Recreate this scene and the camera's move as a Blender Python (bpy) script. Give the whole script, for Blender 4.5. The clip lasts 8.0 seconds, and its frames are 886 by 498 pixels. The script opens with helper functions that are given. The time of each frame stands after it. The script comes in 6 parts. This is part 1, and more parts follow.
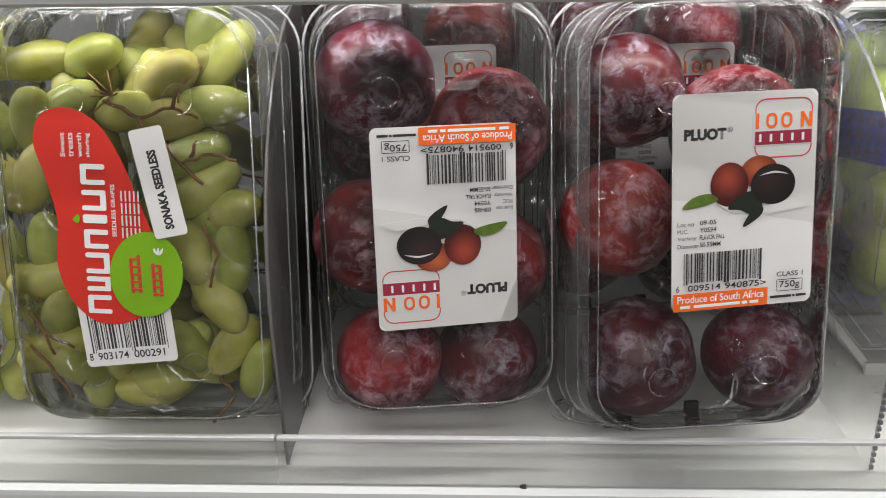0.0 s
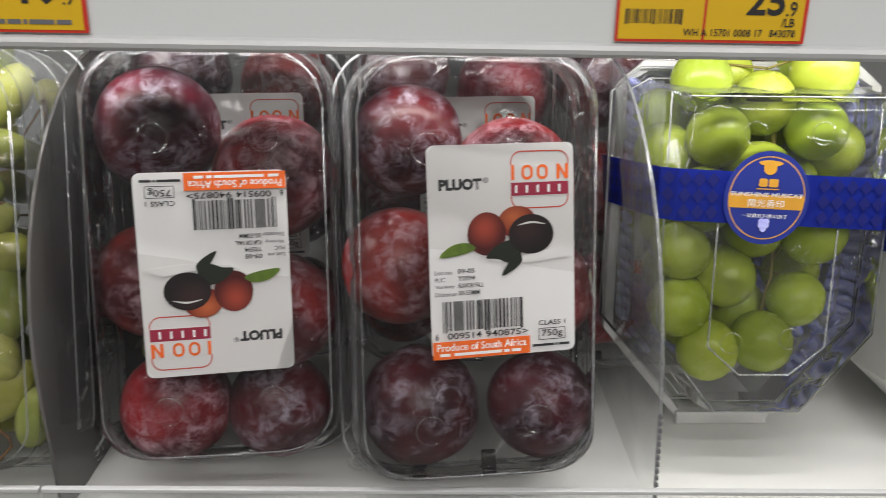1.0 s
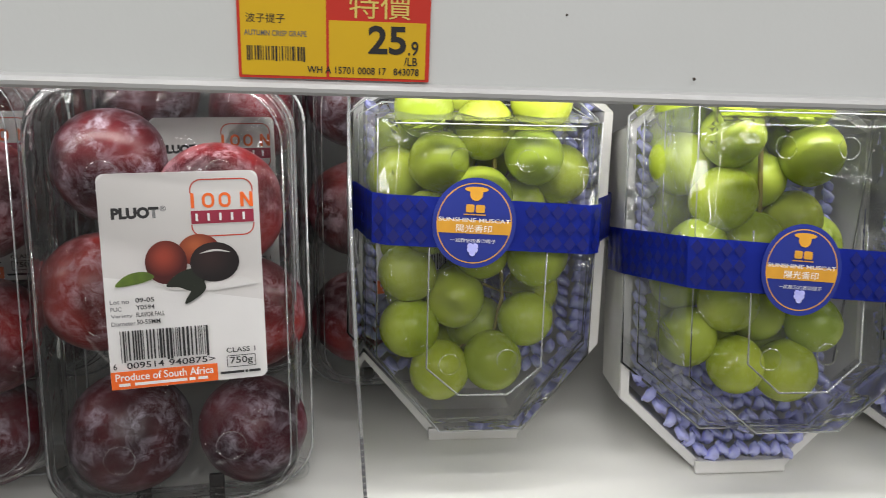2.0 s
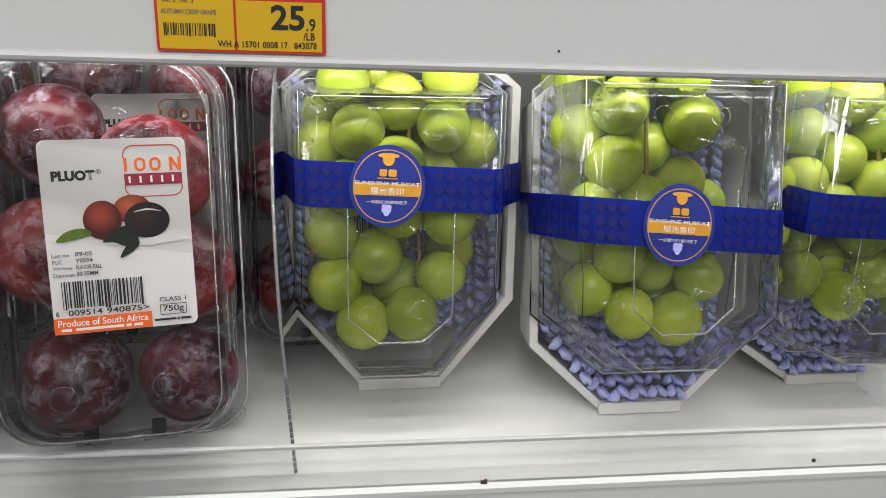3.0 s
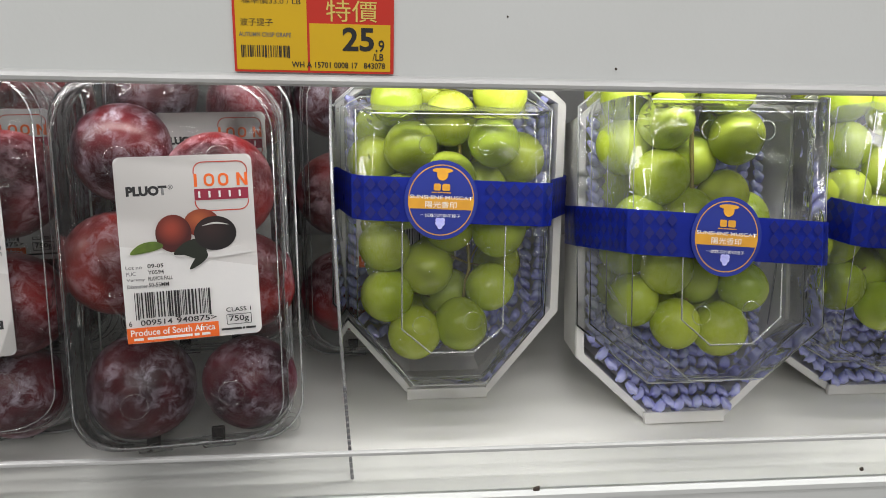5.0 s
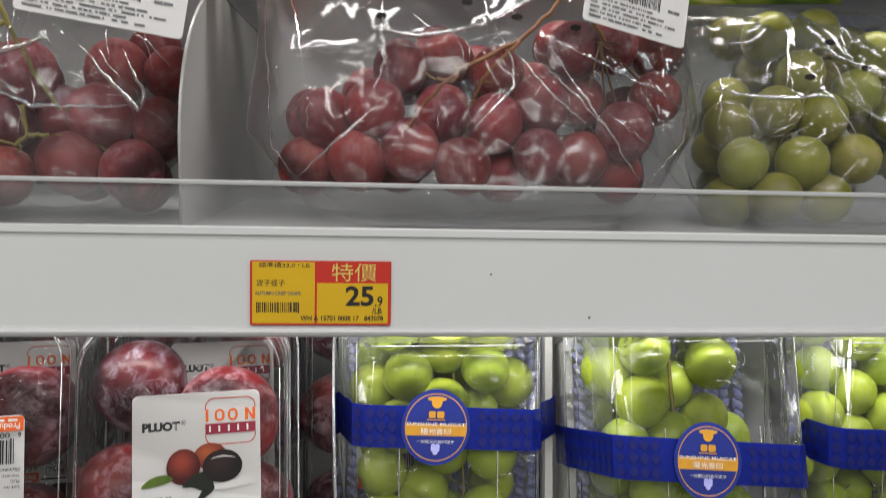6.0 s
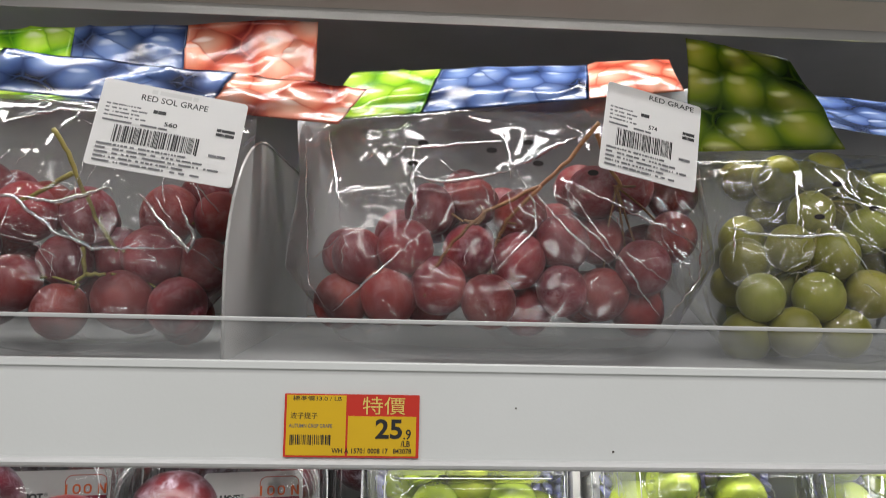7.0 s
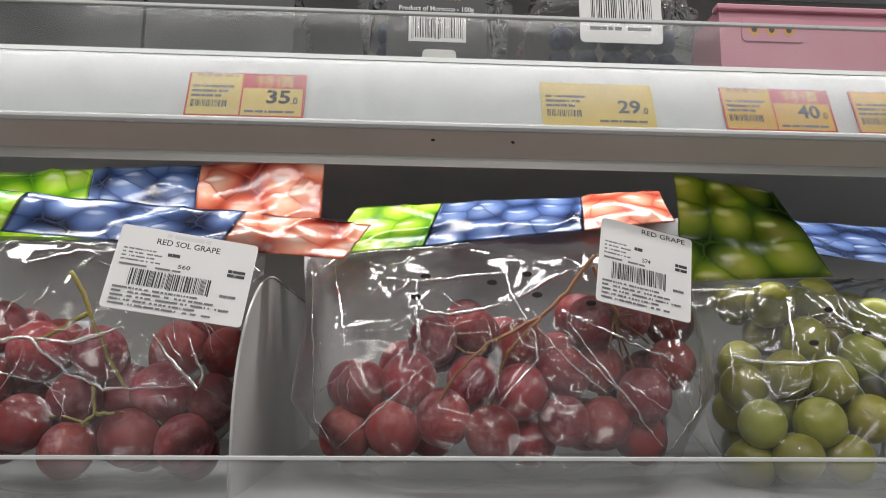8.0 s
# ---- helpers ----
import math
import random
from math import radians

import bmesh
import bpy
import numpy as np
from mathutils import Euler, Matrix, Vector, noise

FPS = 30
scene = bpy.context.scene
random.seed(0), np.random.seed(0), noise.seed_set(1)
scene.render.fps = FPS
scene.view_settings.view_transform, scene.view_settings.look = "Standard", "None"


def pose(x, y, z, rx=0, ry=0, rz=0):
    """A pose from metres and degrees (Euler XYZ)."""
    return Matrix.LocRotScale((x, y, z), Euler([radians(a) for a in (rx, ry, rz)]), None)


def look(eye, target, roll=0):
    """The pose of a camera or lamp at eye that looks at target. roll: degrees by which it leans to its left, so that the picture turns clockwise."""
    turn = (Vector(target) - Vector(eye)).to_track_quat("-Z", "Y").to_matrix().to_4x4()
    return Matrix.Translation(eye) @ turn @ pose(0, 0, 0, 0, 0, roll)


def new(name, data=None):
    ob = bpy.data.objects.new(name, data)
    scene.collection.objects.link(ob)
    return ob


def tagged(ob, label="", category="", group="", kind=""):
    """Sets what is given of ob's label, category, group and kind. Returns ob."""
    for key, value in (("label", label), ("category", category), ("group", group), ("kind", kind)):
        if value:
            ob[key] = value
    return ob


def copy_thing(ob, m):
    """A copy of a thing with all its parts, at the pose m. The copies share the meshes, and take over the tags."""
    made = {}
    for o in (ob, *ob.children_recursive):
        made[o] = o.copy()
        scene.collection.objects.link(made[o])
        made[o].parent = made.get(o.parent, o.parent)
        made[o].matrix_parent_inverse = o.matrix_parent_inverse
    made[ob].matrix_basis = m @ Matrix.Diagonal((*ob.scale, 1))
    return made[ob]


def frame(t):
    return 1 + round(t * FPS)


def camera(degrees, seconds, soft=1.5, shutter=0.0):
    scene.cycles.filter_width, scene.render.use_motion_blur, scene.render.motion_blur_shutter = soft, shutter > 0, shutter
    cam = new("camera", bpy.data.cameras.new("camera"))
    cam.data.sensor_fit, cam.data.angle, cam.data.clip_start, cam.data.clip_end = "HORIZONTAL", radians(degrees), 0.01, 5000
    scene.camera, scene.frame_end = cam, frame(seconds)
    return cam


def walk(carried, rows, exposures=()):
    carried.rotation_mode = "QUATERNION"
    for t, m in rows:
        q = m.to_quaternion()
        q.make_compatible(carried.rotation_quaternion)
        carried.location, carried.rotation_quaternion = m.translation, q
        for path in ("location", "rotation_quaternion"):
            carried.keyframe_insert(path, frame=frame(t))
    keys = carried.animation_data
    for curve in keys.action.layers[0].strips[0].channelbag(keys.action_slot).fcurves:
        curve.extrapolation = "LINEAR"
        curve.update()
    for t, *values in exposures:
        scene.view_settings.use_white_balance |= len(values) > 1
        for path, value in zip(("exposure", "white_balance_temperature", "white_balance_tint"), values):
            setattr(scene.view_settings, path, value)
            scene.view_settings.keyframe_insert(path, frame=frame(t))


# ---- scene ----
scene.cycles.transparent_max_bounces = 24  # many thin clear layers
cam = camera(60.27, 8.0, soft=0.5, shutter=0.2)
ROWS = [
    (0.0, -0.0000, 0.0703, 1.2000, 1.66, -24.89, 0.76),
    (0.5, 0.0263, 0.0635, 1.2001, 0.66, -22.99, -0.32),
    (1.0, 0.0805, 0.0701, 1.2003, -0.77, -21.33, -0.92),
    (1.5, 0.1452, 0.0793, 1.2113, -2.58, -21.02, -1.52),
    (2.0, 0.1844, 0.0680, 1.2157, -4.96, -21.43, -2.50),
    (3.5, 0.2129, 0.0125, 1.2167, -6.93, -22.05, -2.44),
    (4.0, 0.2051, 0.0157, 1.2157, -6.66, -22.10, -2.20),
    (5.5, 0.1893, 0.0076, 1.2244, -5.55, -17.84, -1.78),
    (6.0, 0.1930, -0.0124, 1.2548, -5.53, -7.62, -1.42),
    (6.5, 0.1884, -0.0207, 1.2602, -4.42, -2.67, -1.76),
    (7.0, 0.1927, -0.0315, 1.2625, -3.30, 1.51, -1.36),
    (7.5, 0.1830, -0.0396, 1.2642, -3.94, 7.22, -1.28),
    (8.0, 0.1901, -0.0454, 1.2755, -3.23, 9.58, -0.49),
]
walk(cam, [(t, pose(x, y, z, 90 + pitch, roll, yaw)) for t, x, y, z, yaw, pitch, roll in ROWS],
     exposures=[(0.0, 0.0), (8.0, 0.0)])

# ---- light: shop ceiling tubes and the strip lamps under the shelf fronts ----
world = bpy.data.worlds.new("shop_air")
scene.world = world
world.use_nodes = True
world.node_tree.nodes["Background"].inputs[0].default_value = (0.93, 0.95, 0.99, 1)
world.node_tree.nodes["Background"].inputs[1].default_value = 0.22


def strip_lamp(name, place, target, length, width, watts, colour=(1, 0.97, 0.92), spread=180):
    data = bpy.data.lights.new(name, "AREA")
    data.shape, data.size, data.size_y, data.energy, data.color = "RECTANGLE", length, width, watts, colour
    data.spread = radians(spread)
    ob = new(name, data)
    ob.matrix_world = look(place, target)
    return ob


for y_lamp in (-0.30, -0.95, -1.60, -2.25):
    strip_lamp("ceiling_tube_lamp", (0.2, y_lamp, 2.60), (0.2, y_lamp + 0.3, 0.0), 2.6, 0.09, 13.2, (1.0, 0.975, 0.955))
strip_lamp("shelf_strip_lamp", (0.2, 0.374, 1.192), (0.2, 0.47, 1.00), 1.9, 0.020, 2.1, (1, 0.98, 0.96), 165)
strip_lamp("shelf_strip_lamp", (0.2, 0.430, 1.430), (0.2, 0.50, 1.1), 1.9, 0.014, 2.3, (1, 0.98, 0.96), 150)
strip_lamp("shelf_strip_lamp", (0.2, 0.41, 1.69), (0.2, 0.40, 1.3), 1.9, 0.014, 0.7, (1, 0.98, 0.95), 140)


# ---- materials ----
def mat(name, base, rough=0.5, metal=0.0, second=None, scale=30.0, bump=0.0, bump_scale=200.0, spread=0.5, random_mix=0.0,
        coat=0.0, sss=0.0, detail=4.0, emit=0.0, rough_var=0.08, island=False):
    """Principled material: base mixed with a second colour by noise, random tone per piece, fine bump and uneven gloss."""
    m = bpy.data.materials.new(name)
    m.use_nodes = True
    n, l = m.node_tree.nodes, m.node_tree.links
    p = n["Principled BSDF"]
    co = n.new("ShaderNodeTexCoord")
    noise_a = n.new("ShaderNodeTexNoise")
    noise_a.inputs["Scale"].default_value, noise_a.inputs["Detail"].default_value = scale, detail
    l.new(co.outputs["Object"], noise_a.inputs["Vector"])
    ramp = n.new("ShaderNodeValToRGB")
    ramp.color_ramp.elements[0].position, ramp.color_ramp.elements[1].position = 0.5 - spread / 2, 0.5 + spread / 2
    ramp.color_ramp.elements[0].color = (*base, 1)
    ramp.color_ramp.elements[1].color = (*(second or [c * 0.9 for c in base]), 1)
    l.new(noise_a.outputs["Fac"], ramp.inputs["Fac"])
    colour = ramp.outputs["Color"]
    if random_mix:
        if island:
            who = n.new("ShaderNodeNewGeometry").outputs["Random Per Island"]
        else:
            who = n.new("ShaderNodeObjectInfo").outputs["Random"]
        add = n.new("ShaderNodeVectorMath")
        add.operation = "ADD"
        l.new(co.outputs["Object"], add.inputs[0])
        l.new(who, add.inputs[1])
        l.new(add.outputs[0], noise_a.inputs["Vector"])
        span = n.new("ShaderNodeMapRange")
        span.inputs["To Min"].default_value, span.inputs["To Max"].default_value = 1 - random_mix, 1 + random_mix
        l.new(who, span.inputs["Value"])
        hsv = n.new("ShaderNodeHueSaturation")
        l.new(colour, hsv.inputs["Color"])
        l.new(span.outputs["Result"], hsv.inputs["Value"])
        colour = hsv.outputs["Color"]
    l.new(colour, p.inputs["Base Color"])
    p.inputs["Metallic"].default_value = metal
    span_r = n.new("ShaderNodeMapRange")
    span_r.inputs["To Min"].default_value, span_r.inputs["To Max"].default_value = max(0.02, rough - rough_var), rough + rough_var
    l.new(noise_a.outputs["Fac"], span_r.inputs["Value"])
    l.new(span_r.outputs["Result"], p.inputs["Roughness"])
    p.inputs["Coat Weight"].default_value = coat
    if sss:
        p.inputs["Subsurface Weight"].default_value = sss
        p.inputs["Subsurface Radius"].default_value = (0.5, 0.6, 0.15)
        p.inputs["Subsurface Scale"].default_value = 0.008
    if bump:
        noise_b = n.new("ShaderNodeTexNoise")
        noise_b.inputs["Scale"].default_value = bump_scale
        l.new(co.outputs["Object"], noise_b.inputs["Vector"])
        b = n.new("ShaderNodeBump")
        b.inputs["Strength"].default_value, b.inputs["Distance"].default_value = bump, 0.001
        l.new(noise_b.outputs["Fac"], b.inputs["Height"])
        l.new(b.outputs["Normal"], p.inputs["Normal"])
    return m


def clear(name, tint=(0.95, 0.96, 0.96), ior=1.45, rough=0.06, bump=0.0, bump_scale=60.0, haze=0.0, distance=0.002, gloss=1.0, sparse=False, crease=False, smears=0.0):
    """Thin clear plastic: lets light straight through, glossy by Fresnel, with a little milky haze."""
    m = bpy.data.materials.new(name)
    m.use_nodes = True
    n, l = m.node_tree.nodes, m.node_tree.links
    n.remove(n["Principled BSDF"])
    out = n["Material Output"]
    tr, gl, df = n.new("ShaderNodeBsdfTransparent"), n.new("ShaderNodeBsdfGlossy"), n.new("ShaderNodeBsdfDiffuse")
    tr.inputs["Color"].default_value = (*tint, 1)
    gl.inputs["Roughness"].default_value = rough
    gl.inputs["Color"].default_value = (gloss, gloss, gloss, 1)
    df.inputs["Color"].default_value = (0.8, 0.82, 0.83, 1)
    fr = n.new("ShaderNodeFresnel")
    fr.inputs["IOR"].default_value = ior
    if bump:
        co, nz, b = n.new("ShaderNodeTexCoord"), n.new("ShaderNodeTexNoise"), n.new("ShaderNodeBump")
        nz.inputs["Scale"].default_value, nz.inputs["Detail"].default_value = bump_scale, 3.0
        nz.inputs["Distortion"].default_value = 0.6
        l.new(co.outputs["Object"], nz.inputs["Vector"])
        height = nz.outputs["Fac"]
        if sparse:
            dents = n.new("ShaderNodeMapRange")
            dents.interpolation_type = "SMOOTHSTEP"
            dents.inputs["From Min"].default_value, dents.inputs["From Max"].default_value = 0.52, 0.72
            l.new(height, dents.inputs["Value"])
            height = dents.outputs["Result"]
        if crease:
            # crumpled film: flat facets that meet in sharp narrow creases
            warp, cells, edge = n.new("ShaderNodeVectorMath"), n.new("ShaderNodeTexVoronoi"), n.new("ShaderNodeMapRange")
            warp.operation = "MULTIPLY_ADD"
            warp.inputs[1].default_value = (0.005, 0.005, 0.005)
            l.new(nz.outputs["Color"], warp.inputs[0])
            l.new(co.outputs["Object"], warp.inputs[2])
            cells.feature = "DISTANCE_TO_EDGE"
            cells.inputs["Scale"].default_value = 17.0
            l.new(warp.outputs[0], cells.inputs["Vector"])
            edge.inputs["From Min"].default_value, edge.inputs["From Max"].default_value = 0.0, 0.05
            edge.inputs["To Min"].default_value, edge.inputs["To Max"].default_value = 0.30, 0.0
            l.new(cells.outputs["Distance"], edge.inputs["Value"])
            total = n.new("ShaderNodeMath")
            total.operation = "MULTIPLY_ADD"
            total.inputs[1].default_value = 0.12
            l.new(height, total.inputs[0])
            l.new(edge.outputs["Result"], total.inputs[2])
            height = total.outputs[0]
        l.new(height, b.inputs["Height"])
        b.inputs["Strength"].default_value, b.inputs["Distance"].default_value = bump, distance
        l.new(b.outputs["Normal"], gl.inputs["Normal"])
        l.new(b.outputs["Normal"], fr.inputs["Normal"])
    milky = n.new("ShaderNodeMixShader")
    milky.inputs[0].default_value = haze
    if smears:
        where, stain, span = n.new("ShaderNodeTexCoord"), n.new("ShaderNodeTexNoise"), n.new("ShaderNodeMapRange")
        stain.inputs["Scale"].default_value, stain.inputs["Detail"].default_value, stain.inputs["Distortion"].default_value = 16.0, 7.0, 1.2
        l.new(where.outputs["Object"], stain.inputs["Vector"])
        span.inputs["From Min"].default_value, span.inputs["From Max"].default_value = 0.35, 0.68
        span.inputs["To Min"].default_value, span.inputs["To Max"].default_value = haze * (1 - smears), haze * (1 + smears)
        l.new(stain.outputs["Fac"], span.inputs["Value"])
        l.new(span.outputs["Result"], milky.inputs[0])
    l.new(tr.outputs[0], milky.inputs[1])
    l.new(df.outputs[0], milky.inputs[2])
    mix = n.new("ShaderNodeMixShader")
    l.new(fr.outputs[0], mix.inputs[0])
    l.new(milky.outputs[0], mix.inputs[1])
    l.new(gl.outputs[0], mix.inputs[2])
    l.new(mix.outputs[0], out.inputs["Surface"])
    return m


def fruit_skin(name, deep, bright, bloom, scale=14.0, bloom_scale=40.0, bloom_amount=0.5, rough=0.38, sss=0.0, specks=0.0, hue_spread=0.01, distort=0.15):
    """Fruit skin: two ground colours, patches of pale wax bloom that also dull the gloss, pale specks."""
    m = bpy.data.materials.new(name)
    m.use_nodes = True
    n, l = m.node_tree.nodes, m.node_tree.links
    p = n["Principled BSDF"]
    co, who = n.new("ShaderNodeTexCoord"), n.new("ShaderNodeObjectInfo")
    times = n.new("ShaderNodeMath")
    times.operation = "MULTIPLY"
    times.inputs[1].default_value = 7.3
    l.new(who.outputs["Random"], times.inputs[0])
    add = n.new("ShaderNodeVectorMath")
    l.new(co.outputs["Object"], add.inputs[0])
    l.new(times.outputs[0], add.inputs[1])

    def field(s, detail, lo, hi, distort=0.0, rugged=0.5):
        t = n.new("ShaderNodeTexNoise")
        t.inputs["Scale"].default_value, t.inputs["Detail"].default_value, t.inputs["Distortion"].default_value = s, detail, distort
        t.inputs["Roughness"].default_value = rugged
        l.new(add.outputs[0], t.inputs["Vector"])
        r = n.new("ShaderNodeMapRange")
        r.inputs["From Min"].default_value, r.inputs["From Max"].default_value = lo, hi
        l.new(t.outputs["Fac"], r.inputs["Value"])
        return r.outputs["Result"]

    def blend(fac, a, b):
        x = n.new("ShaderNodeMix")
        x.data_type = "RGBA"
        l.new(fac, x.inputs[0])
        for k, c in ((6, a), (7, b)):
            if isinstance(c, tuple):
                x.inputs[k].default_value = (*c, 1)
            else:
                l.new(c, x.inputs[k])
        return x.outputs[2]

    ground = blend(field(scale, 3, 0.36, 0.66), deep, bright)
    veil = field(bloom_scale, 13, 0.46, 0.62, distort, 0.76)
    patch = field(bloom_scale * 0.36, 4, 0.34, 0.62)
    both = n.new("ShaderNodeMath")
    both.operation = "MULTIPLY"
    l.new(veil, both.inputs[0])
    l.new(patch, both.inputs[1])
    wax = both.outputs[0]
    soft_wax = n.new("ShaderNodeMath")
    soft_wax.operation = "MULTIPLY"
    soft_wax.inputs[1].default_value = bloom_amount
    l.new(wax, soft_wax.inputs[0])
    colour = blend(soft_wax.outputs[0], ground, bloom)
    if specks:
        v = n.new("ShaderNodeTexVoronoi")
        v.inputs["Scale"].default_value = 420
        l.new(add.outputs[0], v.inputs["Vector"])
        r = n.new("ShaderNodeMapRange")
        r.inputs["From Min"].default_value, r.inputs["From Max"].default_value = 0.16, 0.10
        r.inputs["To Max"].default_value = specks
        l.new(v.outputs["Distance"], r.inputs["Value"])
        colour = blend(r.outputs["Result"], colour, bloom)
    tone, hsv = n.new("ShaderNodeMapRange"), n.new("ShaderNodeHueSaturation")
    tone.inputs["To Min"].default_value, tone.inputs["To Max"].default_value = 0.82, 1.15
    l.new(who.outputs["Random"], tone.inputs["Value"])
    l.new(tone.outputs["Result"], hsv.inputs["Value"])
    hue, scatter = n.new("ShaderNodeMapRange"), n.new("ShaderNodeMath")
    scatter.operation = "FRACT"
    l.new(times.outputs[0], scatter.inputs[0])
    hue.inputs["To Min"].default_value, hue.inputs["To Max"].default_value = 0.5 - hue_spread, 0.5 + hue_spread * 0.5
    l.new(scatter.outputs[0], hue.inputs["Value"])
    l.new(hue.outputs["Result"], hsv.inputs["Hue"])
    l.new(colour, hsv.inputs["Color"])
    l.new(hsv.outputs["Color"], p.inputs["Base Color"])
    gloss = n.new("ShaderNodeMapRange")
    gloss.inputs["To Min"].default_value, gloss.inputs["To Max"].default_value = rough - 0.06, rough + 0.25
    l.new(wax, gloss.inputs["Value"])
    l.new(gloss.outputs["Result"], p.inputs["Roughness"])
    if sss:
        p.inputs["Subsurface Weight"].default_value = sss
        p.inputs["Subsurface Radius"].default_value = (0.6, 0.6, 0.2)
        p.inputs["Subsurface Scale"].default_value = 0.006
    p.inputs["Specular IOR Level"].default_value = 0.35
    b = n.new("ShaderNodeBump")
    b.inputs["Strength"].default_value, b.inputs["Distance"].default_value = 0.15, 0.0006
    l.new(wax, b.inputs["Height"])
    l.new(b.outputs["Normal"], p.inputs["Normal"])
    return m


SHELF_WHITE = mat("white_enamel", (0.72, 0.74, 0.74), 0.35, second=(0.67, 0.69, 0.68), scale=9, bump=0.04, bump_scale=500)
FLOOR_WHITE = mat("white_shelf_liner", (0.82, 0.82, 0.80), 0.42, second=(0.72, 0.72, 0.69), scale=14, spread=0.9, bump=0.05, bump_scale=300)
LINER_GREY = mat("grey_shelf_liner", (0.33, 0.33, 0.335), 0.42, second=(0.26, 0.26, 0.265), scale=14, spread=0.9, bump=0.05, bump_scale=300)
LIP_GREY = mat("grey_plastic_lip", (0.55, 0.56, 0.56), 0.25, second=(0.5, 0.5, 0.5))
BEAM = mat("warm_grey_steel", (0.60, 0.54, 0.49), 0.35, second=(0.50, 0.44, 0.39), scale=26, spread=0.9, bump=0.05)
BACK_GREY = mat("dark_grey_back_panel", (0.44, 0.44, 0.44), 0.42, second=(0.37, 0.37, 0.37), scale=6, bump=0.05)
# lighter divider sheet for the middle shelf: lamp light painted into the grey
DIV_LIT = mat("lit_divider_sheet", (0.50, 0.49, 0.48), 0.22, second=(0.38, 0.37, 0.36), scale=10)
DIV_GREY = mat("smoky_divider_sheet", (0.15, 0.146, 0.14), 0.25, second=(0.115, 0.11, 0.105), scale=12)
ROOM = mat("shop_paint", (0.6, 0.6, 0.58), 0.7, second=(0.5, 0.5, 0.48), scale=2)
ROOM_FLOOR = mat("shop_floor_vinyl", (0.45, 0.44, 0.42), 0.4, second=(0.38, 0.37, 0.35), scale=3)
CLEAR_FENCE = clear("clear_acrylic", (0.90, 0.91, 0.90), 1.4, 0.08, haze=0.12, bump=0.12, bump_scale=20, smears=0.5)
CLEAR_HIGH = clear("clear_clean_acrylic", (0.92, 0.93, 0.92), 1.4, 0.08, haze=0.085, bump=0.12, bump_scale=20, smears=0.5)
CLEAR_DIV = clear("clear_divider", (0.93, 0.94, 0.94), 1.45, 0.05, haze=0.26, bump=0.1, bump_scale=30, smears=0.4)
# its haze is the white glare on the cover, mixed in as a milky tone
RAIL_COVER = clear("clear_rail_cover", (0.95, 0.96, 0.96), 1.5, 0.16, haze=0.11, bump=0.1, bump_scale=14, smears=0.7)
REFLECTOR = mat("polished_reflector", (0.86, 0.84, 0.82), 0.18, 0.6, second=(0.78, 0.76, 0.74), scale=20)
CLAM = clear("clear_clamshell", (0.97, 0.975, 0.975), 1.33, 0.035, bump=0.8, bump_scale=45, haze=0.008, distance=0.005, sparse=True, smears=0.8)
# milkier than the lid face: haze stands in for the walls' soft sheen
CLAM_WALL = clear("clear_clamshell_wall", (0.965, 0.97, 0.97), 1.42, 0.07, bump=0.8, bump_scale=70, haze=0.085, distance=0.004, sparse=True)
# opaque pale grey that paints the light lines on clear plastic edges
RIM = mat("pale_edge_gleam", (0.60, 0.61, 0.61), 0.12, second=(0.30, 0.31, 0.31), scale=70, spread=0.3)
LID = clear("clear_lid", (0.965, 0.97, 0.97), 1.42, 0.045, bump=0.6, bump_scale=40, haze=0.016, distance=0.005, sparse=True, smears=0.95)
DROPLET = clear("water_droplet", (0.93, 0.95, 0.94), 1.9, 0.05, haze=0.10)
LID_WALL = clear("clear_lid_wall", (0.95, 0.955, 0.955), 1.45, 0.08, bump=0.8, bump_scale=60, haze=0.10, distance=0.004, sparse=True, smears=0.7)
FILM = clear("clear_film", (0.97, 0.975, 0.975), 1.36, 0.07, bump=0.65, bump_scale=26, haze=0.035, distance=0.004, gloss=0.85, crease=True, smears=0.8)
# much milkier than FILM: brightness behind the fruit is put into its haze
BACK_FILM = clear("clear_film_behind", (0.9, 0.9, 0.9), 1.35, 0.12, bump=1.0, bump_scale=26, haze=0.30, distance=0.004, crease=True)
# milky plastic for folds and edges, its haze imitating the gleam along them
FOLD = clear("milky_edge_gleam", (0.93, 0.93, 0.93), 1.5, 0.07, haze=0.22)
PLUM_RED = fruit_skin("red_pluot_skin", (0.075, 0.006, 0.011), (0.32, 0.018, 0.016), (0.66, 0.44, 0.50), 26, 130, 0.68, 0.36, specks=0.14, distort=0.4)
PLUM_DARK = fruit_skin("dark_pluot_skin", (0.024, 0.004, 0.009), (0.115, 0.010, 0.016), (0.60, 0.54, 0.64), 26, 120, 0.62, 0.36, specks=0.14, distort=0.4)
MUSCAT = fruit_skin("muscat_skin", (0.31, 0.41, 0.036), (0.47, 0.56, 0.07), (0.55, 0.60, 0.30), 18, 60, 0.18, 0.26, sss=0.15)
SONAKA = fruit_skin("pale_grape_skin", (0.27, 0.295, 0.055), (0.47, 0.495, 0.155), (0.62, 0.52, 0.30), 46, 90, 0.30, 0.34, sss=0.6, hue_spread=0.03)
REDGRAPE = fruit_skin("red_grape_skin", (0.15, 0.024, 0.032), (0.37, 0.060, 0.052), (0.50, 0.30, 0.32), 34, 150, 0.50, 0.46, sss=0.25, specks=0.25)
